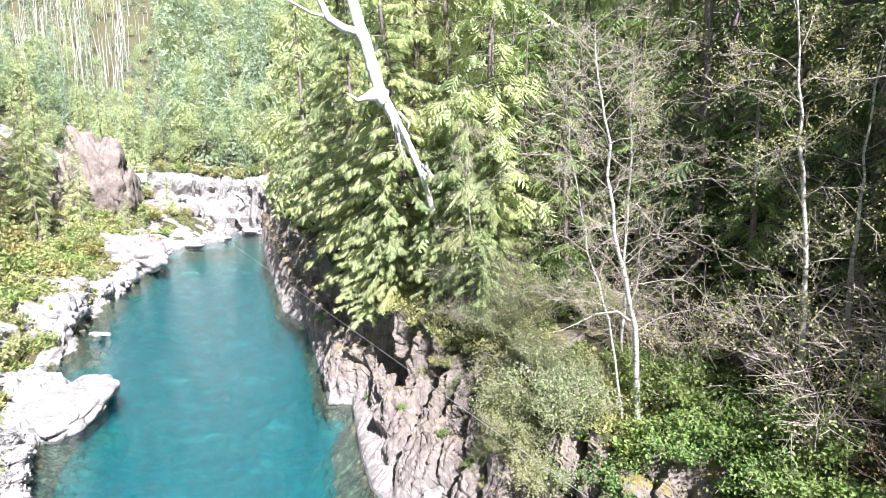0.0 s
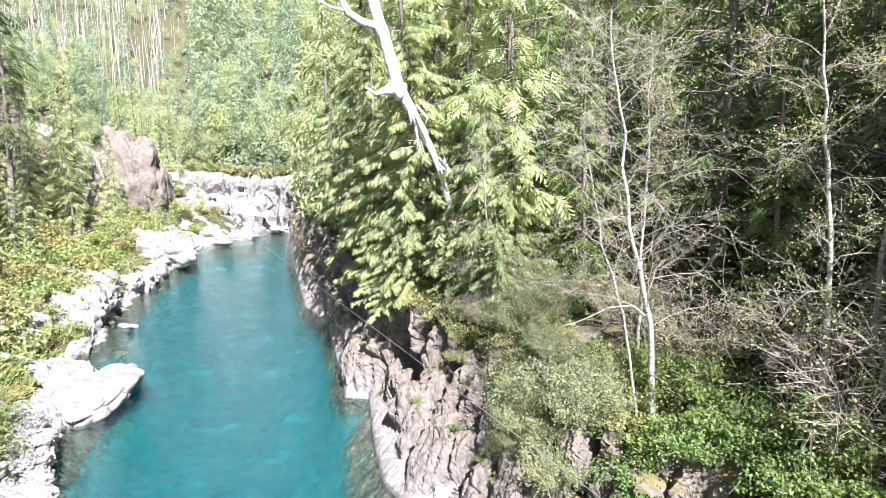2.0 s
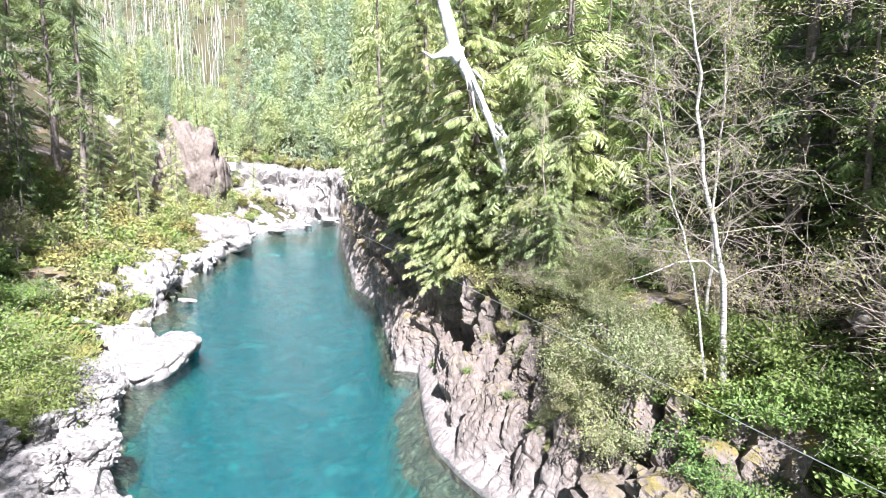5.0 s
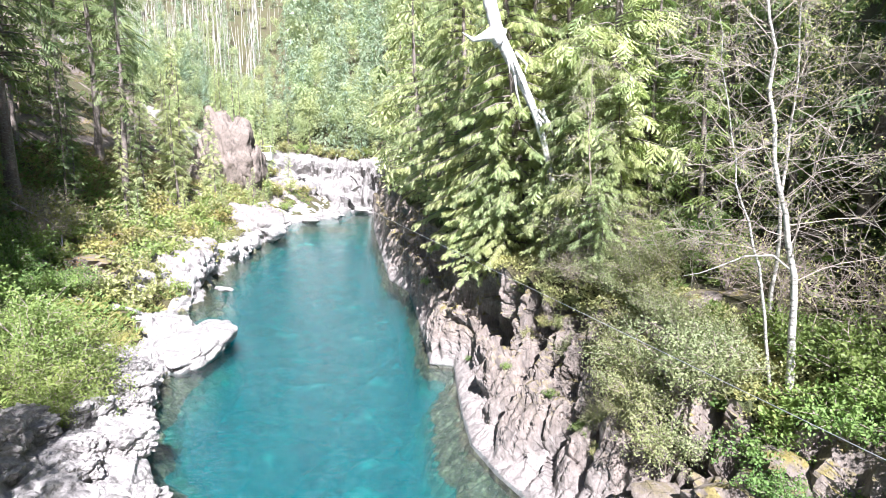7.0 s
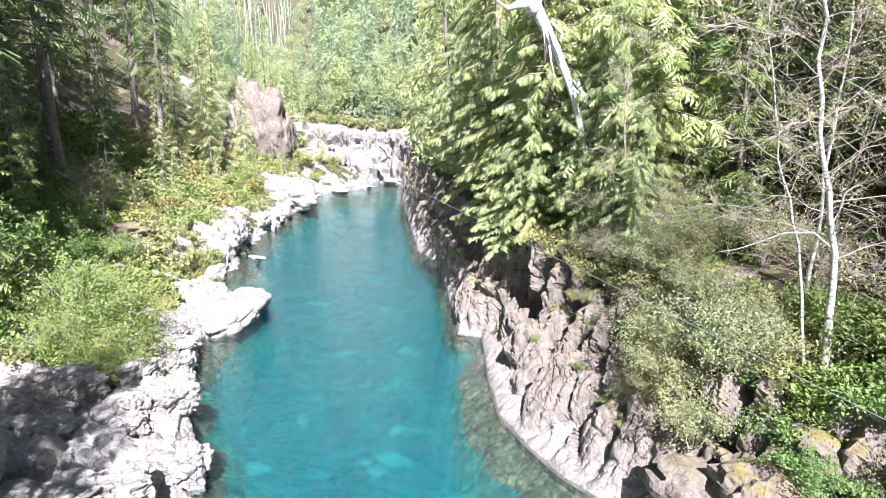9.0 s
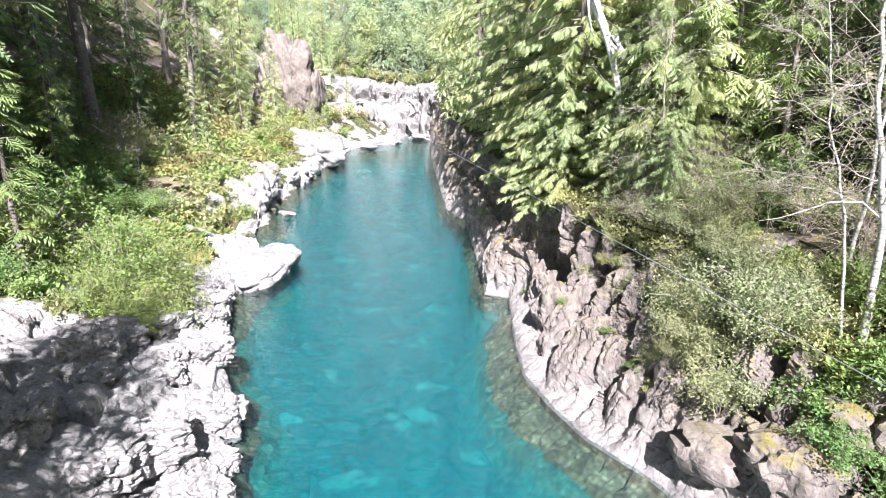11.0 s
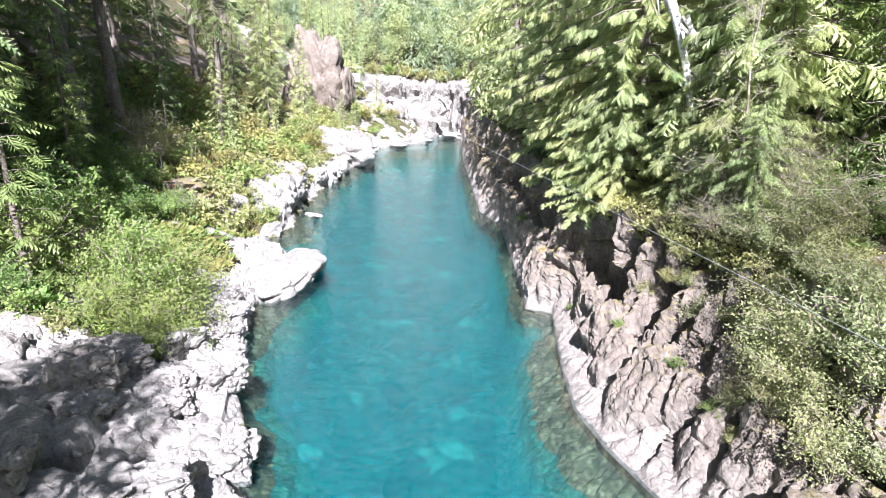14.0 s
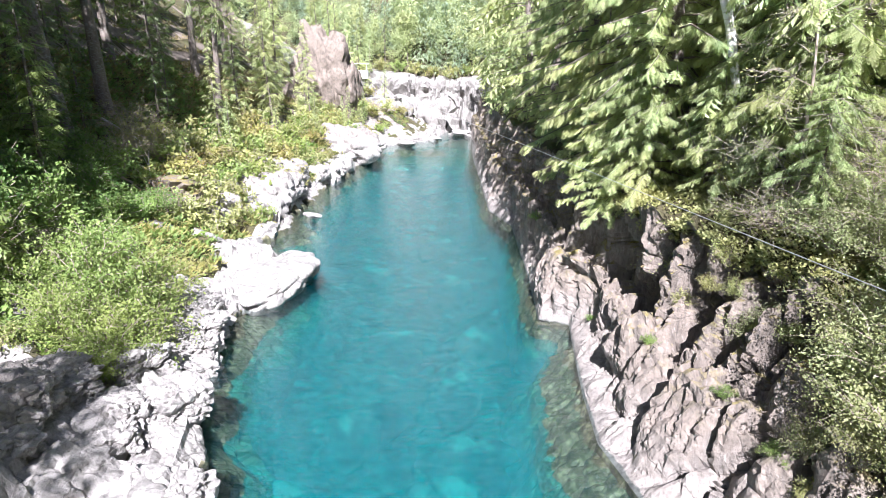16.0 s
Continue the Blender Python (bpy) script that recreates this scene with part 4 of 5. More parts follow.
def row(meshes, spots, label, group, name="shrub", category="shrub"):
    for k, (x, y, s) in enumerate(spots):
        if x > 4 and 9.5 < y < 24:
            x = max(x, float(rim_x(y)) - 0.1)
        shrub(place(x, y, 0.12, turned(k + int(10 * abs(x))), s), meshes[k % len(meshes)], label, group, name, category)


row(S_OSIER, [(-9.0, 15.2, 1.4), (-10.2, 16.0, 1.5), (-8.6, 13.6, 1.0), (-9.2, 17.3, 1.2), (-9.9, 13.9, 0.9), (-11.0, 17.6, 1.2), (-8.3, 12.6, 0.6)],
    "dense fresh green willow bush on the rocky bank", "willows of the left bank", "willow_bush")
row(S_WILLOW, [(7.5, 9.0, 1.0), (7.9, 8.1, 1.1), (8.3, 7.3, 1.0), (7.4, 7.4, 0.9), (8.4, 8.9, 0.7), (7.2, 10.0, 0.7), (7.6, 9.9, 0.6), (7.9, 11.6, 0.8), (8.8, 8.0, 0.7), (7.0, 8.7, 0.6), (6.7, 9.5, 0.45), (7.2, 12.4, 0.6), (8.4, 11.0, 0.9), (8.9, 12.0, 0.9), (9.4, 11.3, 0.9), (8.5, 12.9, 0.7), (7.7, 13.6, 0.6), (7.5, 9.4, 0.9), (7.8, 10.3, 0.9), (7.3, 8.4, 0.9), (8.2, 9.6, 0.8)],
    "pale grey-green willow bush above the cliff", "willows above the cliff", "willow_bush")
row(S_GREEN, [(8.9, 6.0, 1.0), (9.6, 5.2, 1.1), (10.4, 4.6, 1.1), (9.2, 4.4, 1.0), (10.6, 6.0, 1.2), (11.2, 3.4, 1.2), (10.2, 3.0, 1.1), 
              (10.2, 7.4, 1.0), (12.6, 2.2, 1.3), (9.3, 2.6, 0.9), (10.8, 1.4, 1.1), (10.8, 10.2, 1.1), (9.8, 12.2, 1.1), (11.5, 12.5, 1.3),
              (8.4, 16.0, 1.0), (6.1, 18.4, 0.5), (6.0, 20.6, 0.6), (5.9, 23.4, 0.6), (8.2, 5.0, 0.7)],
    "bright green broad-leaved undergrowth on the forest slope", "undergrowth of the right bank", "green_shrub")
row(S_GREEN, [(-13.6, 16.6, 1.5), (-12.6, 19.2, 1.4), (-14.6, 19.8, 1.5), (-13.6, 22.8, 1.3), (-15.6, 24.5, 1.4), (-16.4, 17.4, 1.6), (-15.2, 14.4, 1.4), (-17.2, 21.4, 1.6), (-11.8, 15.6, 1.2), (-12.6, 13.4, 1.0), (-11.8, 18.8, 1.3), (-13.4, 25.2, 1.2), (-14.4, 17.8, 2.2), (-16.0, 19.6, 2.2), (-17.8, 24.0, 2.0), (-18.6, 20.6, 2.2), (-16.6, 26.6, 1.8), (-19.6, 26.0, 2.0), (-20.5, 29.5, 1.8),
              (-12.4, 42.0, 0.9), (-14.6, 55.0, 1.2), (-13.6, 50.0, 1.0), (-18.5, 27.0, 1.5), (-15.5, 68.5, 1.4), (-11.4, 69.5, 1.0), (-14.2, 38.0, 1.0), (-13.0, 47.0, 1.0), (-16.0, 44.6, 1.2), (-14.0, 63.0, 1.3), (-17.0, 50.0, 1.3), (-12.2, 57.0, 0.9), (-12.8, 73.0, 1.2), (-12.2, 31.0, 0.8)],
    "deep green leafy undergrowth on the bank", "undergrowth of the left bank", "green_shrub")
row(S_FAR, [(-12.2, 36.2, 1.1), (-13.4, 33.4, 1.3), (-13.0, 39.4, 1.2), (-15.2, 36.6, 1.4), (-12.3, 45.2, 1.1), (-14.8, 42.5, 1.4), (-13.0, 29.4, 1.3), (-14.6, 30.4, 1.4), (-16.5, 39.5, 1.4),
               (-13.2, 53.4, 1.3), (-14.2, 59.4, 1.4), (-16.2, 47.4, 1.4), (-12.6, 26.4, 1.0), (-13.2, 66.6, 1.3), (-10.6, 73.6, 1.0), (-11.2, 78.0, 1.4), (-10.6, 12.9, 0.5), (-11.6, 13.0, 0.6),
               (-9.8, 82.0, 1.4), (-8.0, 86.0, 1.2), (-12.0, 48.5, 0.9), (-15.0, 51.0, 1.3), (-11.6, 43.2, 0.7), (-11.6, 50.2, 0.8), (-11.0, 29.2, 0.7), (-11.0, 62.8, 0.8), (-10.9, 66.5, 0.8)],
    "yellowing brush on the sunny bank", "autumn brush of the left bank", "autumn_shrub")
row(S_AUTUMN, [(8.6, 13.4, 1.0), (7.6, 14.6, 0.9), (6.8, 12.0, 0.5), (6.9, 13.6, 0.6), (7.7, 12.4, 0.8), (6.5, 15.6, 0.5), (8.6, 10.8, 0.8), (6.3, 12.9, 0.4), (6.6, 11.5, 0.4), (6.3, 14.3, 0.4), (7.0, 10.6, 0.5), (6.4, 11.0, 0.35), (6.35, 10.2, 0.35), (6.25, 12.2, 0.35), (6.2, 13.6, 0.35), (6.5, 9.0, 0.35)],
    "yellowing brush along the cliff edge", "autumn brush of the cliff edge", "autumn_shrub")
row(S_FAR, [(-16.6, 71.5, 1.5), (-14.8, 72.5, 1.7), (-13.2, 71.6, 1.6), (-11.8, 73.2, 1.4), (-18.4, 71.0, 1.6), (-12.6, 76.6, 1.5)],
    "yellow-green brush at the foot of the rock bluff", "brush below the bluff", "autumn_shrub")
for k, (x, y, s) in enumerate([(4.2, 25.2, 0.4), (5.35, 13.7, 0.22), (5.6, 12.3, 0.2), (5.2, 15.3, 0.24), (5.9, 11.0, 0.25), (4.9, 17.6, 0.22), (6.3, 9.7, 0.3)]):
    shrub(place(x, y, 0.05, turned(k), s), S_GREEN[k % 2], "small green plant rooted in a crack of the cliff", "plants on the cliff", "ledge_plant", "plant")
r = np.random.default_rng(29)
row(S_FAR, [(left_x(y) - r.uniform(3.2, 8.5), y, r.uniform(1.0, 1.7)) for y in np.linspace(28, 78, 64)],
    "yellow-green brush on the sunny bank", "brush of the sunny bank", "autumn_shrub")
r = np.random.default_rng(23)
row(S_FAR, [(left_x(y) - r.uniform(1.3, 3.0), y, r.uniform(0.8, 1.3)) for y in (27.5, 30.5, 38.2, 40.6, 42.4, 45.8, 48.2, 51.0, 62.8, 64.6, 68.4, 71.0)],
    "yellow-green brush between the shore rocks", "brush of the rocky shore", "autumn_shrub")
row(S_RUST, [(-14.4, 27.6, 1.1), (-13.8, 31.6, 1.0), (-15.4, 33.0, 1.2), (11.5, 1.8, 0.9)], "thin rust-coloured brush among grey rocks", "rusty brush", "rusty_shrub")
row(S_BARE, [(11.2, 3.2, 1.2), (12.4, 4.6, 1.3), (12.8, 2.6, 1.3), (11.4, 6.6, 1.1), (10.2, 9.6, 0.9), (8.8, 12.4, 0.9), (7.4, 12.9, 0.8), (8.0, 14.9, 0.9), (9.6, 14.2, 1.0), (6.9, 16.0, 0.8), (10.6, 8.2, 0.9),
             (-17.0, 29.5, 1.2), (-18.4, 33.0, 1.3), (-16.4, 32.0, 1.0), (-13.0, 17.6, 0.8)],
    "thicket of bare pinkish twigs with few leaves", "bare thickets", "bare_thicket")
row(S_MAPLE, [(-12.9, 15.2, 0.9)], "young maple with large bright green leaves", "young maples", "maple_sapling", "sapling")


# ---- leaf litter, ferns and low growth ----
BLADE = (np.array(((0, -0.05, 0), (0, 0.05, 0), (0.55, 0.06, 0.03), (1.0, 0, -0.2))), np.array(((0, 1, 2), (0, 2, 3))))


def undergrowth(name, mask, count, leaf, mat, label, seed, shape=LEAF, k=6):
    r = np.random.default_rng(seed)
    idx = np.flatnonzero(mask.ravel())
    p = G.reshape(-1, 3)[r.choice(idx, count)] + r.normal(0, 0.12, (count, 3)) * (1, 1, 0.1)
    base = np.repeat(p, k, 0)
    a = r.uniform(0, 6.28, count * k)
    f = np.column_stack((np.cos(a), np.sin(a), r.uniform(0.1, 1.5, count * k)))
    base = base + f * r.uniform(0, 0.25, (count * k, 1)) * leaf * 3
    b = Build()
    scatter(b, shape[0], shape[1], base, frames(f, r.normal(0, 0.4, f.shape) + (0, 0, 1)), leaf * r.uniform(0.6, 1.5, count * k))
    ob = new(name, b.mesh(name, mat))
    return tagged(ob, label, "undergrowth", kind="stuff")


X, Y, Z = G[..., 0], G[..., 1], G[..., 2]
patchy = soft(G.reshape(-1, 3), 3.0, 77).reshape(NY, NS)
undergrowth("fern_cover", (KIND == 1) & (X > 8.2) & (X < 20) & (Y > -4) & (Y < 40) & (patchy > -0.2), 7000, 0.16, M_SHRUB, "green ferns and low leaves on the forest floor", 51)
undergrowth("dry_cover", (KIND == 1) & (X > 5) & (X < 10.2) & (Y > 6) & (Y < 24) & (patchy < 0.9), 15000, 0.085, M_MOSSY, "mossy low growth and dry leaves on the cliff top", 52)
undergrowth("bank_cover", (KIND == 1) & (X < -7) & (X > -26) & (Y > 13) & (Y < 90) & (patchy > -0.3), 6500, 0.17, M_SHRUB, "green low growth on the bank", 53)
undergrowth("slope_cover", (X < -11.5) & (X > -32) & (Y > 13.5) & (Y < 52) & (Z > 2.2) & (patchy > -0.55), 9000, 0.26, M_SHRUB, "deep green ferns and brush on the shaded slope", 56)
undergrowth("bank_dry_cover", (KIND == 1) & (X < -7) & (X > -24) & (Y > 20) & (Y < 92) & (patchy < 0.2), 6500, 0.22, M_AUTUMN, "yellow grass and low brush on the bank", 54, BLADE)
undergrowth("hillside_litter", (X < -19) & (X > -46) & (Y > 24) & (Y < 90), 7000, 0.34, M_STRAW, "dry pinkish brush and dead branches on the steep hillside", 55, BLADE, 5)


# ---- alders and the dead tree ----
def alder_meshes(seed, line, radius, limbs, reach, leaves, first=0.3, mat=M_ALDER):
    r = np.random.default_rng(seed)
    line = np.asarray(line, float)
    k = np.linspace(0, 1, len(line))
    ts = np.linspace(0, 1, 18)
    trunk = np.column_stack([np.interp(ts, k, line[:, c]) for c in range(3)])
    trunk[1:-1] += r.normal(0, 0.03, (16, 3))
    wood, twigs, green = Build(), Build(), Build()
    tube(wood, trunk, radius * (1 - 0.9 * ts ** 0.75), 10)
    pos = []
    high = line[-1, 2]
    for i in range(limbs):
        a = first + (1 - first) * (i + r.random()) / limbs
        p = np.array([np.interp(a, ts, trunk[:, c]) for c in range(3)])
        ang = i * 2.399 + r.normal(0, 0.4)
        d = np.array((math.cos(ang), math.sin(ang), r.uniform(0.0, 0.75)))
        ln = reach * (1.1 - 0.6 * a) * r.uniform(0.5, 1.2)
        s = np.linspace(0, 1, 7)
        limb = p + d * (s * ln)[:, None] + np.array((0, 0, 1.0)) * (ln * (0.14 * np.sin(s * 3) - 0.22 * s ** 3))[:, None]
        limb[1:] += np.cumsum(r.normal(0, 0.035 * ln, (6, 3)), 0)
        tube(twigs, limb, np.linspace(max(0.009, radius * 0.16 * (1.1 - a)), 0.003, 7), 4)
        for j in range(12):
            u = r.uniform(0.2, 1.0)
            q = np.array([np.interp(u, s, limb[:, c]) for c in range(3)])
            e = d * 0.6 + r.normal(0, 0.55, 3)
            e *= ln * 0.32 * r.uniform(0.5, 1.2) / np.linalg.norm(e)
            tw = np.array([q, q + 0.5 * e + r.normal(0, 0.02, 3), q + e + (0, 0, 0.04)])
            tube(twigs, tw, (0.006, 0.004, 0.002), 3)
            for _ in range(3):
                g = e * r.uniform(0.2, 0.5) + r.normal(0, 0.12, 3)
                st = tw[1] + (tw[2] - tw[1]) * r.random()
                tube(twigs, np.array([st, st + g]), (0.0035, 0.0015), 3)
                pos.append(st + g)
    pos = np.array(pos)
    pos = np.repeat(pos, leaves, 0)
    pos = pos + r.normal(0, 0.07, pos.shape)
    n = len(pos)
    scatter(green, LEAF[0], LEAF[1], pos, frames(r.normal(0, 1, (n, 3)), r.normal(0, 0.7, (n, 3)) + (0, 0, 1)), 0.052 * r.uniform(0.6, 1.3, n))
    return wood.mesh("trunk", mat, True), twigs.mesh("twigs", M_PALETWIG, True), green.mesh("leaves", M_SUNBRUSH)


def alder(x, y, z, meshes, label, name="alder_tree", m=None):
    e = empty(name, pose(x, y, z) if m is None else m, label, "tree", "alders of the right bank")
    for n, me in zip(("trunk", "brushwood", "foliage"), meshes):
        tagged(part(n, me, e), kind="" if n == "trunk" else "stuff")
    return e


white_alder = alder(9.55, 6.5, height(9.55, 6.5) - 0.1, alder_meshes(61, [(0, 0, 0), (-0.25, -0.1, 1.9), (-0.75, -0.25, 3.7), (-1.15, -0.25, 5.2), (-1.3, -0.1, 7.2), (-1.45, 0.1, 8.4), (-1.5, 0.2, 9.6)], 0.088, 40, 2.7, 2, 0.22),
      "slender white-barked alder, almost leafless, leaning over the slope")
b = Build()
tube(b, np.array([(-0.47, -0.17, 2.75), (-0.9, -0.2, 3.05), (-1.5, -0.2, 3.05), (-2.0, -0.15, 2.85), (-2.35, -0.05, 2.7), (-2.6, 0.1, 2.62)]), (0.021, 0.018, 0.015, 0.011, 0.007, 0.003), 6)
part("low_limb", b.mesh("low_limb", M_ALDER, True), white_alder)
alder(9.3, 6.75, height(9.3, 6.75) - 0.1, alder_meshes(62, [(0, 0, 0), (-0.5, 0, 2.4), (-1.0, 0.2, 4.2), (-1.5, 0.2, 6.2), (-1.9, 0.2, 8.2)], 0.04, 20, 2.2, 1, 0.3),
      "thin pale second alder stem beside the white alder")
alder(10.2, 8.0, height(10.2, 8.0) - 0.1, alder_meshes(63, [(0, 0, 0), (-0.3, -0.3, 3), (-0.4, -0.5, 6), (-0.5, -0.5, 8.6)], 0.06, 24, 2.4, 3, 0.35),
      "grey alder with bare upper limbs")
alder(12.1, 4.2, height(12.1, 4.2) - 0.1, alder_meshes(64, [(0, 0, 0), (-0.1, 0, 2.0), (-0.45, 0, 5), (-1.0, 0, 7.5), (-1.6, 0, 11)], 0.085, 30, 2.8, 7, 0.2),
      "pale alder with mossy base and twiggy limbs")
alder(13.4, 4.2, height(13.4, 4.2) - 0.1, alder_meshes(65, [(0, 0, 0), (0.0, 0, 2.5), (0.1, 0, 5), (0.3, 0, 10)], 0.075, 26, 2.6, 7, 0.25),
      "pale alder at the edge of the dark forest")
alder(7.9, 13.2, height(7.9, 13.2) - 0.1, alder_meshes(67, [(0, 0, 0), (-0.1, -0.2, 2.0), (-0.3, -0.3, 4), (-0.4, -0.4, 7)], 0.07, 26, 2.0, 3, 0.15, M_TWIG),
      "thin brown sapling with fine bare twigs", "bare_sapling")


def dead_tree():
    e = empty("dead_cedar", pose(7.9, 15.2, height(7.9, 15.2) - 0.2), "bleached leaning dead cedar with a torn limb and a forked top", "dead tree")
    o = np.array((7.9, 15.2, height(7.9, 15.2) - 0.2))
    b = Build()
    line = np.array([(7.9, 15.2, 4.9), (7.35, 15.2, 7.6), (6.93, 15.2, 9.25), (6.55, 15.2, 10.3), (5.9, 15.2, 11.55), (5.2, 15.2, 12.75), (4.95, 15.2, 13.6), (4.73, 15.2, 14.35), (4.3, 15.2, 15.7), (3.9, 15.2, 17.6), (3.7, 15.3, 19.5)]) - o
    line[0, 2] = 0
    ts = np.linspace(0, 1, 40)
    kk = np.linspace(0, 1, len(line))
    fine = np.column_stack([np.interp(ts, kk, line[:, c]) for c in range(3)])
    fine[1:-1] = (fine[:-2] + 2 * fine[1:-1] + fine[2:]) / 4
    r = np.random.default_rng(4)
    rad = np.interp(ts, [0, 0.3, 0.5, 0.72, 1], [0.09, 0.12, 0.22, 0.22, 0.12]) * (1 + r.normal(0, 0.05, 40))
    tube(b, fine, rad, 12)
    part("trunk", b.mesh("dead_trunk", M_DEAD, True), e)
    b = Build()
    limb = np.array([(4.8, 15.2, 14.2), (4.45, 15.15, 14.75), (3.9, 15.1, 14.85), (3.45, 15.05, 15.1), (3.2, 15.0, 15.6), (3.05, 15.0, 16.4), (2.7, 15, 17.4)]) - o
    tube(b, limb, (0.19, 0.16, 0.14, 0.125, 0.10, 0.08, 0.03), 9)
    side = np.array([(3.4, 15.05, 15.15), (2.9, 15, 15.2), (2.2, 14.9, 15.5), (1.6, 14.9, 16.1)]) - o
    tube(b, side, (0.06, 0.045, 0.03, 0.01), 6)
    part("forked_limb", b.mesh("forked_limb", M_DEAD, True), e)
    b = Build()
    stub = np.array([(5.3, 15.2, 12.6), (5.0, 15.15, 12.75), (4.65, 15.1, 12.6), (4.35, 15.1, 12.5), (3.98, 15.05, 12.72)]) - o
    tube(b, stub, (0.36, 0.26, 0.13, 0.07, 0.01), 9)
    part("torn_limb", b.mesh("torn_limb", M_DEAD, True), e)
    for k in range(9):
        b = Build()
        t0 = r.uniform(0.22, 0.46)
        p = np.array([np.interp(t0, ts, fine[:, c]) for c in range(3)]) + (r.uniform(-0.25, 0.3), -0.15, 0)
        d = np.array((0.45, 0, -1.0)) * r.uniform(0.5, 1.3)
        tube(b, np.array([p, p + d * 0.5 + (r.normal(0, 0.1), -0.08, 0), p + d + (r.normal(0, 0.12), 0, 0)]), (0.05, 0.04, 0.01), 4)
        part("splinter", b.mesh("splinter", M_DEAD, True), e)


dead_tree()


# ---- boulders ----
def boulder_mesh(seed, flat=0.0, blocky=0.25, mat=M_PALE, sub=4, grain=(0.9, 0.9, 0.8), cleft=0.0):
    bm = bmesh.new()
    bmesh.ops.create_icosphere(bm, subdivisions=sub, radius=1.0)
    v = np.array([x.co[:] for x in bm.verts])
    d = 1 + blocky * facets(v * 1.0 + seed * 7.3, grain, seed, 1.0, cleft) + 0.05 * facets(v + seed, (0.35, 0.35, 0.3), seed + 3, 1.2) + 0.16 * soft(v + seed * 3.1, 1.2, seed)
    v = v * d[:, None]
    v[:, 2] = np.where(v[:, 2] > 0.55, 0.55 + (v[:, 2] - 0.55) * (1 - flat), v[:, 2])
    for x, c in zip(bm.verts, v):
        x.co = c
    me = bpy.data.meshes.new("boulder")
    bm.to_mesh(me)
    bm.free()
    me.materials.append(mat)
    me.polygons.foreach_set("use_smooth", np.full(len(me.polygons), True))
    return me


def crag_mesh(seed, mat, slant, undercut):
    """A squared rock mass with broken faces, a slanting top and an undercut foot on one side."""
    me = boulder_mesh(seed, 0.0, 0.0, mat, 5)
    v = np.zeros(len(me.vertices) * 3, np.float32)
    me.vertices.foreach_get("co", v)
    v = v.reshape(-1, 3).astype(float)
    v /= (np.abs(v) ** 6).sum(1)[:, None] ** (1 / 6)
    d = 0.17 * facets(v + seed * 5.1, (0.6, 0.6, 0.7), seed, 1.1, 0.6) + 0.07 * facets(v + seed, (0.2, 0.2, 0.26), seed + 3, 1.1, 0.3) + 0.05 * soft(v + seed, 0.9, seed)
    v *= (1 + d)[:, None]
    v[:, 2] -= slant * v[:, 0] * np.clip(v[:, 2] + 0.6, 0, 1)
    foot = np.clip(-0.1 - v[:, 2], 0, 1)
    v[:, 0] -= undercut * foot * np.clip(v[:, 0] + 0.4, 0, 1.4)
    v[:, 1] += undercut * 0.8 * foot * np.clip(-v[:, 1] + 0.2, 0, 1.2)
    me.vertices.foreach_set("co", v.astype(np.float32).ravel())
    me.update()
    return me


BOULDERS = [boulder_mesh(s, 0.45, 0.26, M_PALE, 4, (0.8, 0.8, 0.65), 0.45) for s in (71, 72, 73, 74)]
DARK = [boulder_mesh(s, 0.5, 0.38, M_ROCK, 4, (1.0, 1.0, 0.9), 0.2) for s in (75, 76)]
for me in DARK:
    me.polygons.foreach_set("use_smooth", np.full(len(me.polygons), False))


def block_mesh(seed):
    """A broken, angular block with flat faces."""
    me = crag_mesh(seed, M_PALE, 0.15, 0.1)
    me.polygons.foreach_set("use_smooth", np.full(len(me.polygons), False))
    return me


BLOCKS = [block_mesh(s) for s in (91, 92, 93)]


def boulder(me, x, y, z, sx, sy, sz, turn, label, group="", name="boulder"):
    ob = new(name, me)
    ob.matrix_world = Matrix.LocRotScale((x, y, z), Euler((0.1 * math.sin(7 * x), 0.1 * math.cos(5 * y), turn)), (sx, sy, sz))
    return tagged(ob, label, "rock", group)


for k, (x, y, z, sx, sy, sz) in enumerate([(-7.15, 14.5, 0.1, 0.5, 0.45, 0.5), (-7.7, 14.2, 0.25, 0.55, 0.45, 0.4), (-6.4, 12.9, 0.1, 0.8, 0.6, 0.6),
                                           (-5.6, 9.4, 0.1, 0.8, 0.9, 0.8), (-7.0, 9.9, 0.7, 0.9, 0.8, 0.6), (-8.5, 34.2, 0.0, 0.8, 0.35, 0.16), (-11.2, 32.6, 0.7, 1.2, 1.4, 1.1),
                                           (-12.4, 38.8, 0.6, 1.4, 1.6, 1.1), (-10.5, 47.0, 0.3, 1.2, 1.6, 0.9), (-10.6, 52.0, 0.5, 1.5, 1.6, 1.2), (-6.5, 76.0, 0.0, 2.6, 1.1, 0.5),
                                           (-3.6, 82.0, 0.0, 1.6, 1.6, 0.5), (1.2, 88.5, 0.1, 2.0, 2.5, 0.9)]):
    boulder(BOULDERS[k % 4], x, y, z, sx, sy, sz, turned(k), "sun-bleached water-worn boulder at the river's edge", "pale boulders of the left bank")
r = np.random.default_rng(77)
for k in range(46):
    y = r.uniform(5.5, 18.5)
    x = float(left_x(y)) - r.uniform(0.1, 4.2 if y < 12 else 2.2)
    a = r.uniform(0.28, 0.75)
    boulder(BLOCKS[k % 3], x, y, height(x, y) + 0.1 * a, a * r.uniform(0.9, 1.5), a, a * r.uniform(0.45, 0.8), r.uniform(0, 3.1), "broken angular block of bleached rock on the shore", "angular blocks of the left bank")
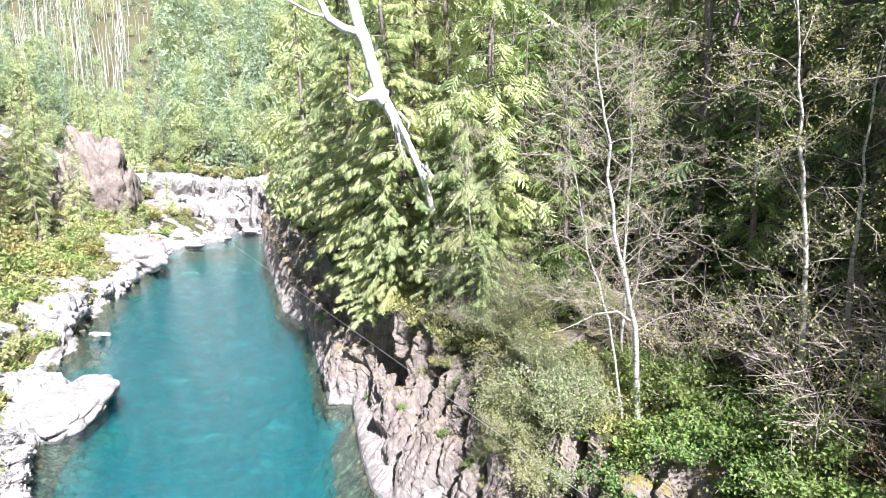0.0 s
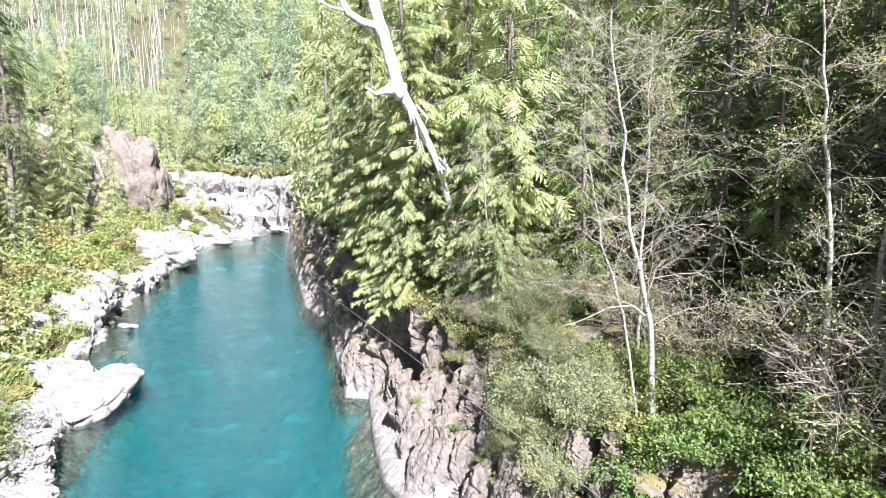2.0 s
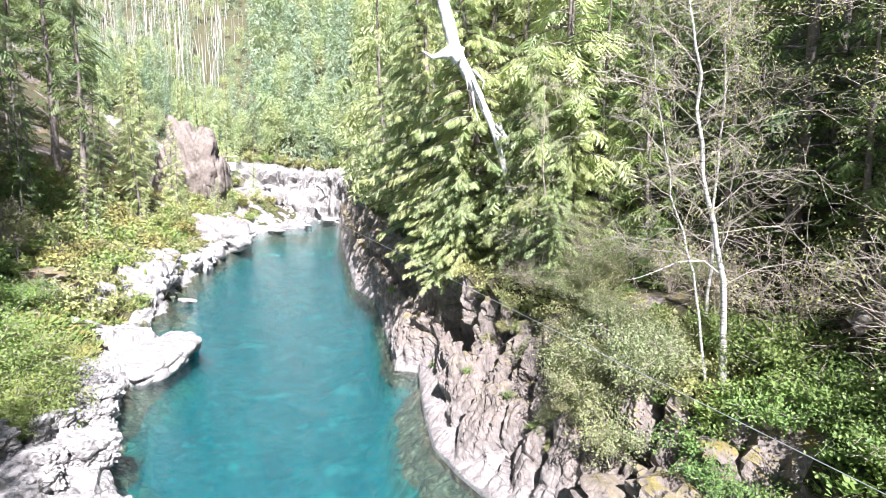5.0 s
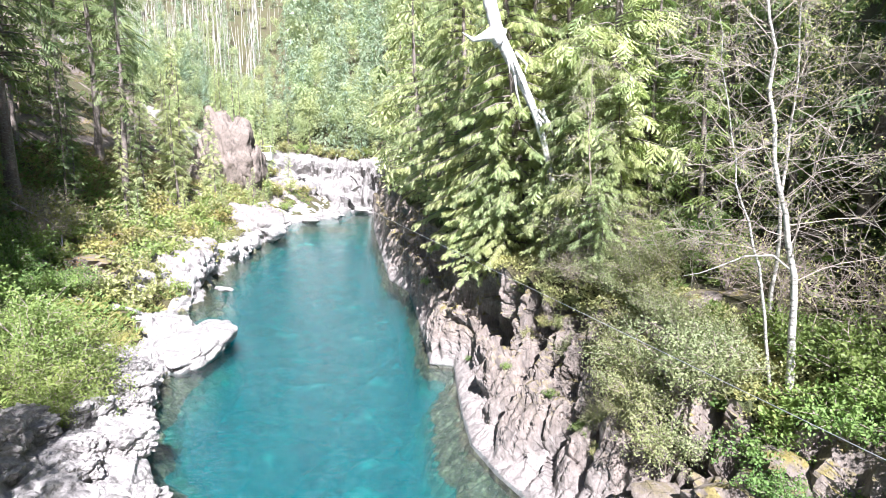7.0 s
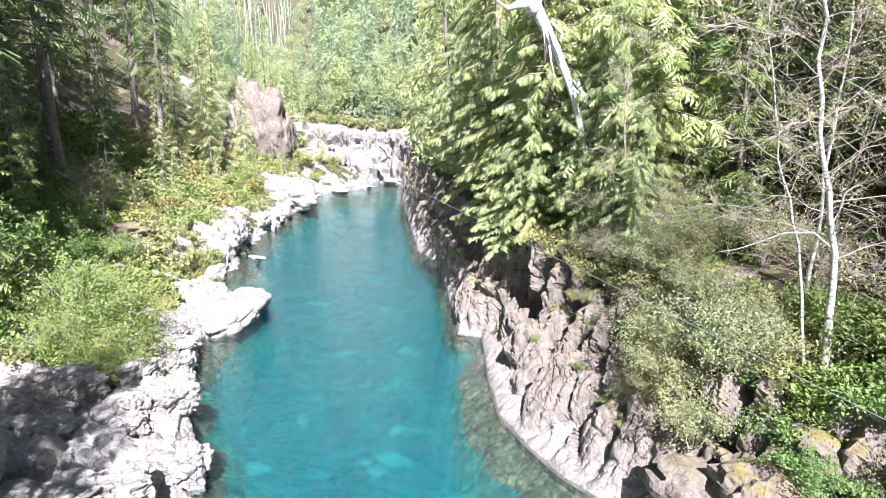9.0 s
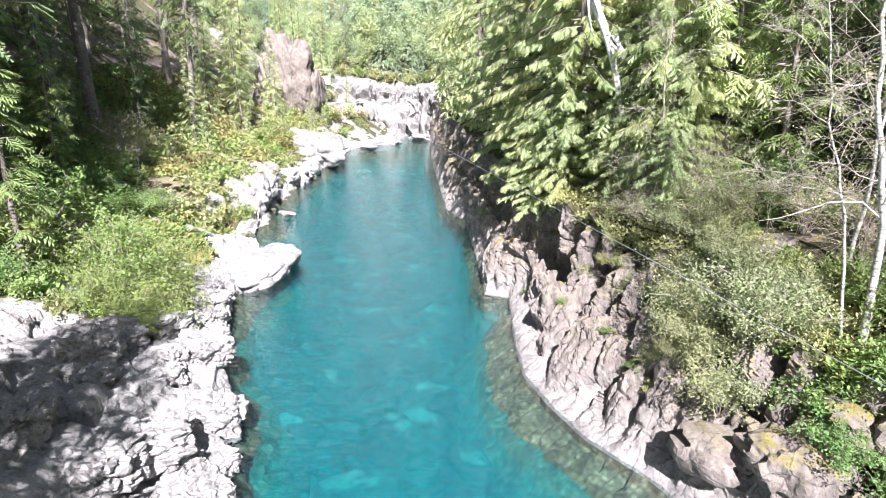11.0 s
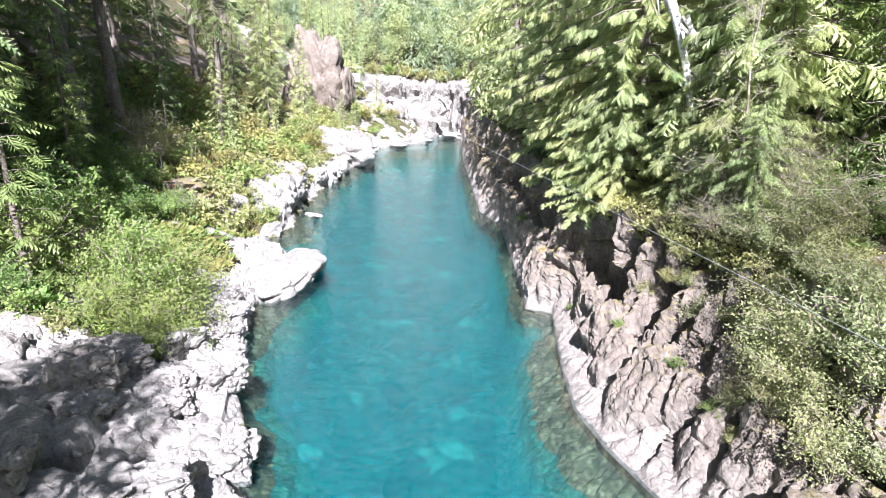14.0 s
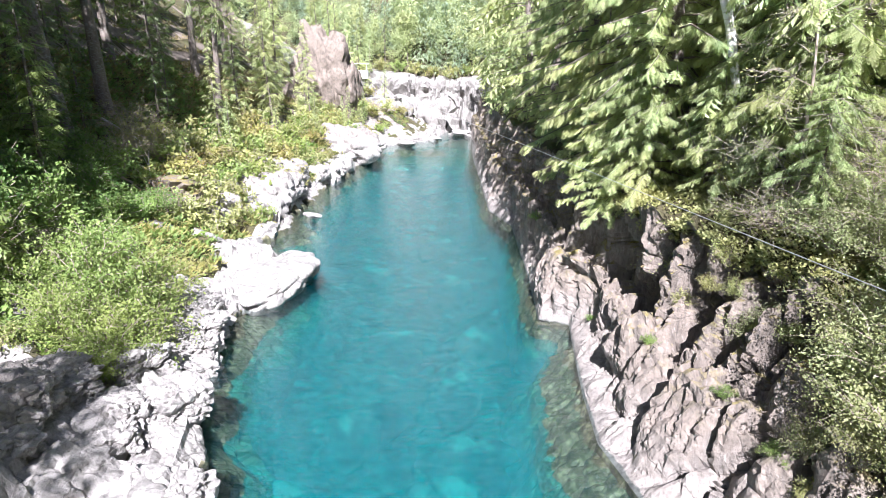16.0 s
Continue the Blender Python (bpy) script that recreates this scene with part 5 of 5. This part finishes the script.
boulder(crag_mesh(85, M_PALE, 0.1, 0.1), -10.7, 9.7, 0.9, 1.8, 1.7, 1.35, 0.3, "large fissured pinkish-grey boulder on the bank")
boulder(BOULDERS[2], -9.2, 8.6, 0.8, 1.4, 1.3, 1.3, 1.4, "grey boulder in tree shade on the bank")
for k, (x, y, z, sx, sy, sz) in enumerate([(8.7, 5.7, 2.2, 0.75, 0.65, 0.75), (7.6, 5.5, 1.6, 0.8, 0.7, 0.8), (6.9, 6.6, 1.0, 0.8, 0.7, 0.7), (8.6, 9.9, 4.1, 0.8, 0.55, 0.8), (9.5, 9.5, 4.4, 0.9, 0.55, 0.85), (10.5, 9.2, 4.6, 0.9, 0.5, 0.75),
                                           (-14.0, 28.2, 2.5, 1.7, 1.2, 0.9)]):
    boulder(DARK[k % 2], x, y, z, sx, sy, sz, turned(k), "mossy brown boulder with pale broken faces", "mossy boulders")
for k, (x, y, a) in enumerate([(1.0, 13.8, 1.0), (0.7, 12.1, 0.9), (0.5, 17.4, 0.9), (-0.4, 11.6, 0.8), (-1.2, 9.4, 1.0), (2.0, 10.2, 0.7), (-2.6, 15.0, 0.9), (1.6, 21.0, 0.9), (-2.0, 20.5, 1.0), (-3.6, 12.0, 0.7), (0.2, 27.0, 1.1), (-4.0, 28.0, 1.1), (-0.6, 34.0, 1.2), (0.4, 7.4, 0.9)]):
    boulder(BOULDERS[k % 4], x, y, -2.4, a * 1.3, a, 1.15, turned(k), "pale boulder sunk on the turquoise river bed", "sunken boulders", "sunken_boulder")
r = np.random.default_rng(19)
for k in range(30):
    y = r.uniform(4, 62)
    x = left_x(y) + (right_x(y) - left_x(y)) * r.uniform(0.16, 0.86)
    a = r.uniform(0.35, 1.1)
    boulder(BOULDERS[k % 4], x, y, height(x, y) - 0.1, a * 1.2, a, a * 0.42, turned(k), "pale boulder sunk on the turquoise river bed", "sunken boulders", "sunken_boulder")


BLUFF = crag_mesh(81, M_BLUFF, 0.28, 0.4)
CRAG = crag_mesh(83, M_PALE, 0.12, 0.6)


def slab_mesh(seed):
    """A smooth, low, water-polished rock with a rounded back and shallow cracks."""
    me = boulder_mesh(seed, 0.0, 0.0, M_PALE, 5)
    v = np.zeros(len(me.vertices) * 3, np.float32)
    me.vertices.foreach_get("co", v)
    v = v.reshape(-1, 3).astype(float)
    v /= (np.abs(v) ** 2.8).sum(1)[:, None] ** (1 / 2.8)
    v *= (1 + 0.11 * facets(v + seed, (0.6, 0.45, 1.2), seed, 0.9, 0.7) + 0.10 * soft(v + seed, 0.9, seed) + 0.012 * facets(v, (0.14, 0.14, 0.14), seed + 2, 1.0, 0.3))[:, None]
    v[:, 2] = np.where(v[:, 2] > 0, v[:, 2] * (1 + 0.35 * v[:, 1]), v[:, 2])
    me.vertices.foreach_set("co", v.astype(np.float32).ravel())
    me.update()
    return me


boulder(slab_mesh(86), -7.2, 22.0, 0.05, 1.6, 2.7, 0.66, -0.12, "broad smooth sun-bleached slab that juts into the river")
boulder(CRAG, -11.3, 34.8, 1.0, 1.5, 1.4, 1.45, 0.2, "squared pale grey rock between bushes on the shore", "squared rocks of the left bank")
boulder(crag_mesh(84, M_PALE, 0.3, 0.75), -10.5, 57.6, 1.3, 3.0, 2.8, 2.0, 0.15, "overhanging pale rock at the water's edge")
ENDWALL = boulder_mesh(82, 0.8, 0.24, M_WALL, 5, (0.4, 0.5, 0.9), 0.6)
bluff = empty("rock_bluff", pose(-17.6, 75.5, 3.6), "tall pinkish rock bluff with fractured faces among the trees", "rock")
for x, y, z, sx, sy, sz, turn in ((0.9, 0.3, 4.9, 3.0, 3.0, 5.6, 0.1), (3.6, 0.5, 3.2, 1.5, 2.4, 3.6, -0.15), (-1.8, 1.4, 2.0, 2.2, 2.6, 4.6, 0.35), (-2.9, -0.8, 0.6, 1.9, 2.2, 3.2, -0.3)):
    mass = part("rock_mass", BLUFF, bluff)
    mass.matrix_local = Matrix.LocRotScale((x, y, z), Euler((0.03, 0.0, turn)), (sx, sy, sz))
for k, (x, y, z, sx, sy, sz) in enumerate([(-11.6, 37.0, 0.8, 1.7, 1.5, 1.2), (-12.6, 41.5, 1.2, 1.8, 1.5, 1.3), (-11.2, 44.6, 0.6, 1.3, 1.2, 0.9), (-10.6, 49.0, 0.5, 1.2, 1.3, 0.9), (-12.8, 29.8, 1.2, 1.3, 1.2, 1.0), (-10.2, 61.5, 0.4, 1.2, 1.4, 0.8), (-9.6, 66.0, 0.4, 1.6, 1.3, 0.8), (-12.4, 67.5, 1.8, 2.2, 1.6, 1.3)]):
    boulder(CRAG, x, y, z, sx, sy, sz, 0.5 * math.sin(3 * k), "squared pale grey rock between bushes on the shore", "squared rocks of the left bank")
boulder(ENDWALL, -11.2, 89.0, 3.0, 3.6, 4.5, 4.4, 2.0, "pale fractured rock wall beside the river bend", name="rock_wall")
boulder(ENDWALL, -4.0, 96.8, 3.0, 6.5, 3.0, 5.0, 3.3, "pale fractured rock wall beside the river bend", name="rock_wall")


# ---- the cable across the river and its car ----
def cable():
    b = Build()
    y = np.linspace(-14, 92, 60)
    sag = 0.25 * ((y - 39) / 53) ** 2 - 0.25
    rise = (np.clip(y - 30, 0, None) / 56) ** 2
    tube(b, np.column_stack((3.807 - 0.1907 * y - 1.1 * rise, y, 6.75 + 0.0158 * y + sag * 0.2 + 2.55 * rise)), np.full(60, 0.0036), 6)
    ob = new("steel_cable", b.mesh("steel_cable", M_CABLE, True))
    tagged(ob, "thin steel cable stretched along over the river", "cable")


cable()


def cable_car():
    x, y, z = 3.807 - 0.1907 * 86 - 1.1, 86.0, 10.65
    e = empty("cable_car", pose(x, y, z - 2.2) @ Matrix.Scale(1.45, 4), "small white open cable car hanging from the cable", "cable car")
    for name, c, s in (("floor", (0, 0, 0.05), (0.6, 0.5, 0.04)), ("panel", (0, -0.5, 0.45), (0.6, 0.03, 0.4)), ("panel", (0, 0.5, 0.45), (0.6, 0.03, 0.4)),
                       ("panel", (-0.6, 0, 0.45), (0.03, 0.5, 0.4)), ("panel", (0.6, 0, 0.45), (0.03, 0.5, 0.4)), ("hanger", (-0.5, 0, 1.1), (0.025, 0.025, 0.5)), ("hanger", (0.5, 0, 1.1), (0.025, 0.025, 0.5)),
                       ("roof", (0, 0, 1.5), (0.7, 0.3, 0.03))):
        bm = bmesh.new()
        bmesh.ops.create_cube(bm, size=2)
        for v in bm.verts:
            v.co = (v.co.x * s[0] + c[0], v.co.y * s[1] + c[1], v.co.z * s[2] + c[2])
        bmesh.ops.bevel(bm, geom=bm.edges[:], offset=0.012, segments=1, affect="EDGES")
        me = bpy.data.meshes.new(name)
        bm.to_mesh(me)
        bm.free()
        me.materials.append(M_WHITE)
        part(name, me, e)


cable_car()

for k, (x, y, z, s) in enumerate([(-17.5, 75.5, 14.8, 0.5), (-15.4, 76.5, 15.0, 0.4), (-18.6, 77.5, 14.0, 0.6), (-16.5, 78.5, 14.2, 0.7)]):
    tree("young_fir_tree", place(x, y, 0, turned(k), s, z=z - 0.9), POLE[k % 2], "young sunlit fir on the bank", "tree", "young firs of the left bank")
row(S_FAR, [(-12.5, 97.5, 1.6), (-9.5, 97.8, 1.5), (-6.5, 98.0, 1.6), (-3.5, 98.0, 1.5), (-0.5, 98.0, 1.6), (2.5, 98.0, 1.6), (-15, 95.5, 1.6), (-13.6, 91.5, 1.4)],
    "green brush along the top of the rock wall", "brush above the rock wall", "green_shrub")
for k, (x, y, s) in enumerate([(-8, 100, 0.6), (-4, 101, 0.7), (0, 100.5, 0.6), (-12, 101, 0.7), (3, 102, 0.8), (-16, 99, 0.8)]):
    tree("young_fir_tree", place(x, y, 0.2, turned(k + 2), s), POLE[k % 2], "young sunlit fir above the rock wall", "tree", "young firs above the rock wall")


# ---- fallen wood ----
def fallen(name, pts, radii, mat, label, stubs, seed):
    r = np.random.default_rng(seed)
    pts = np.asarray(pts, float)
    base = pts[0].copy()
    k, ts = np.linspace(0, 1, len(pts)), np.linspace(0, 1, 12)
    line = np.column_stack([np.interp(ts, k, pts[:, c]) for c in range(3)]) - base
    b = Build()
    tube(b, line, np.linspace(radii[0], radii[1], 12) * (1 + r.normal(0, 0.05, 12)), 9)
    e = empty(name, pose(*base), label, "log")
    part("trunk", b.mesh(name, mat, True), e)
    for _ in range(stubs):
        b = Build()
        t = r.uniform(0.25, 0.95)
        p = np.array([np.interp(t, ts, line[:, c]) for c in range(3)])
        d = r.normal(0, 1, 3) + (0, 0, 0.6)
        d *= r.uniform(0.3, 0.9) / np.linalg.norm(d)
        tube(b, np.array([p, p + d * 0.6 + r.normal(0, 0.04, 3), p + d]), (0.03, 0.02, 0.006), 5)
        part("branch_stub", b.mesh("branch_stub", mat, True), e)


def on(x, y, up):
    return (x, y, height(x, y) + up)


fallen("fallen_log", [on(11.6, 5.4, 0.75), on(12.8, 5.1, 0.7), on(14.6, 4.8, 0.6)], (0.24, 0.2), M_BARK, "dark mossy fallen log in the shade of the slope", 2, 1)
for k, (x, y, a, n_) in enumerate([(-16.5, 30, 0.4, 4.2), (-17.8, 33.5, 1.1, 5.0), (-19.0, 28.5, 0.2, 4.5), (-17.2, 26.2, 2.4, 3.6), (-18.6, 36.2, 0.8, 4.8), (-20.2, 33.2, 0.1, 4.0), (-15.8, 28.4, 1.8, 3.0)]):
    x1, y1 = x + math.cos(a) * n_, y - math.sin(a) * n_
    fallen("fallen_branch", [on(x, y, 0.5), on((x + x1) / 2, (y + y1) / 2, 0.7), on(x1, y1, 0.2)], (0.06, 0.02), M_DEAD if k % 2 else M_TWIG, "dry fallen branch lying on the shaded bank", 5, 10 + k)
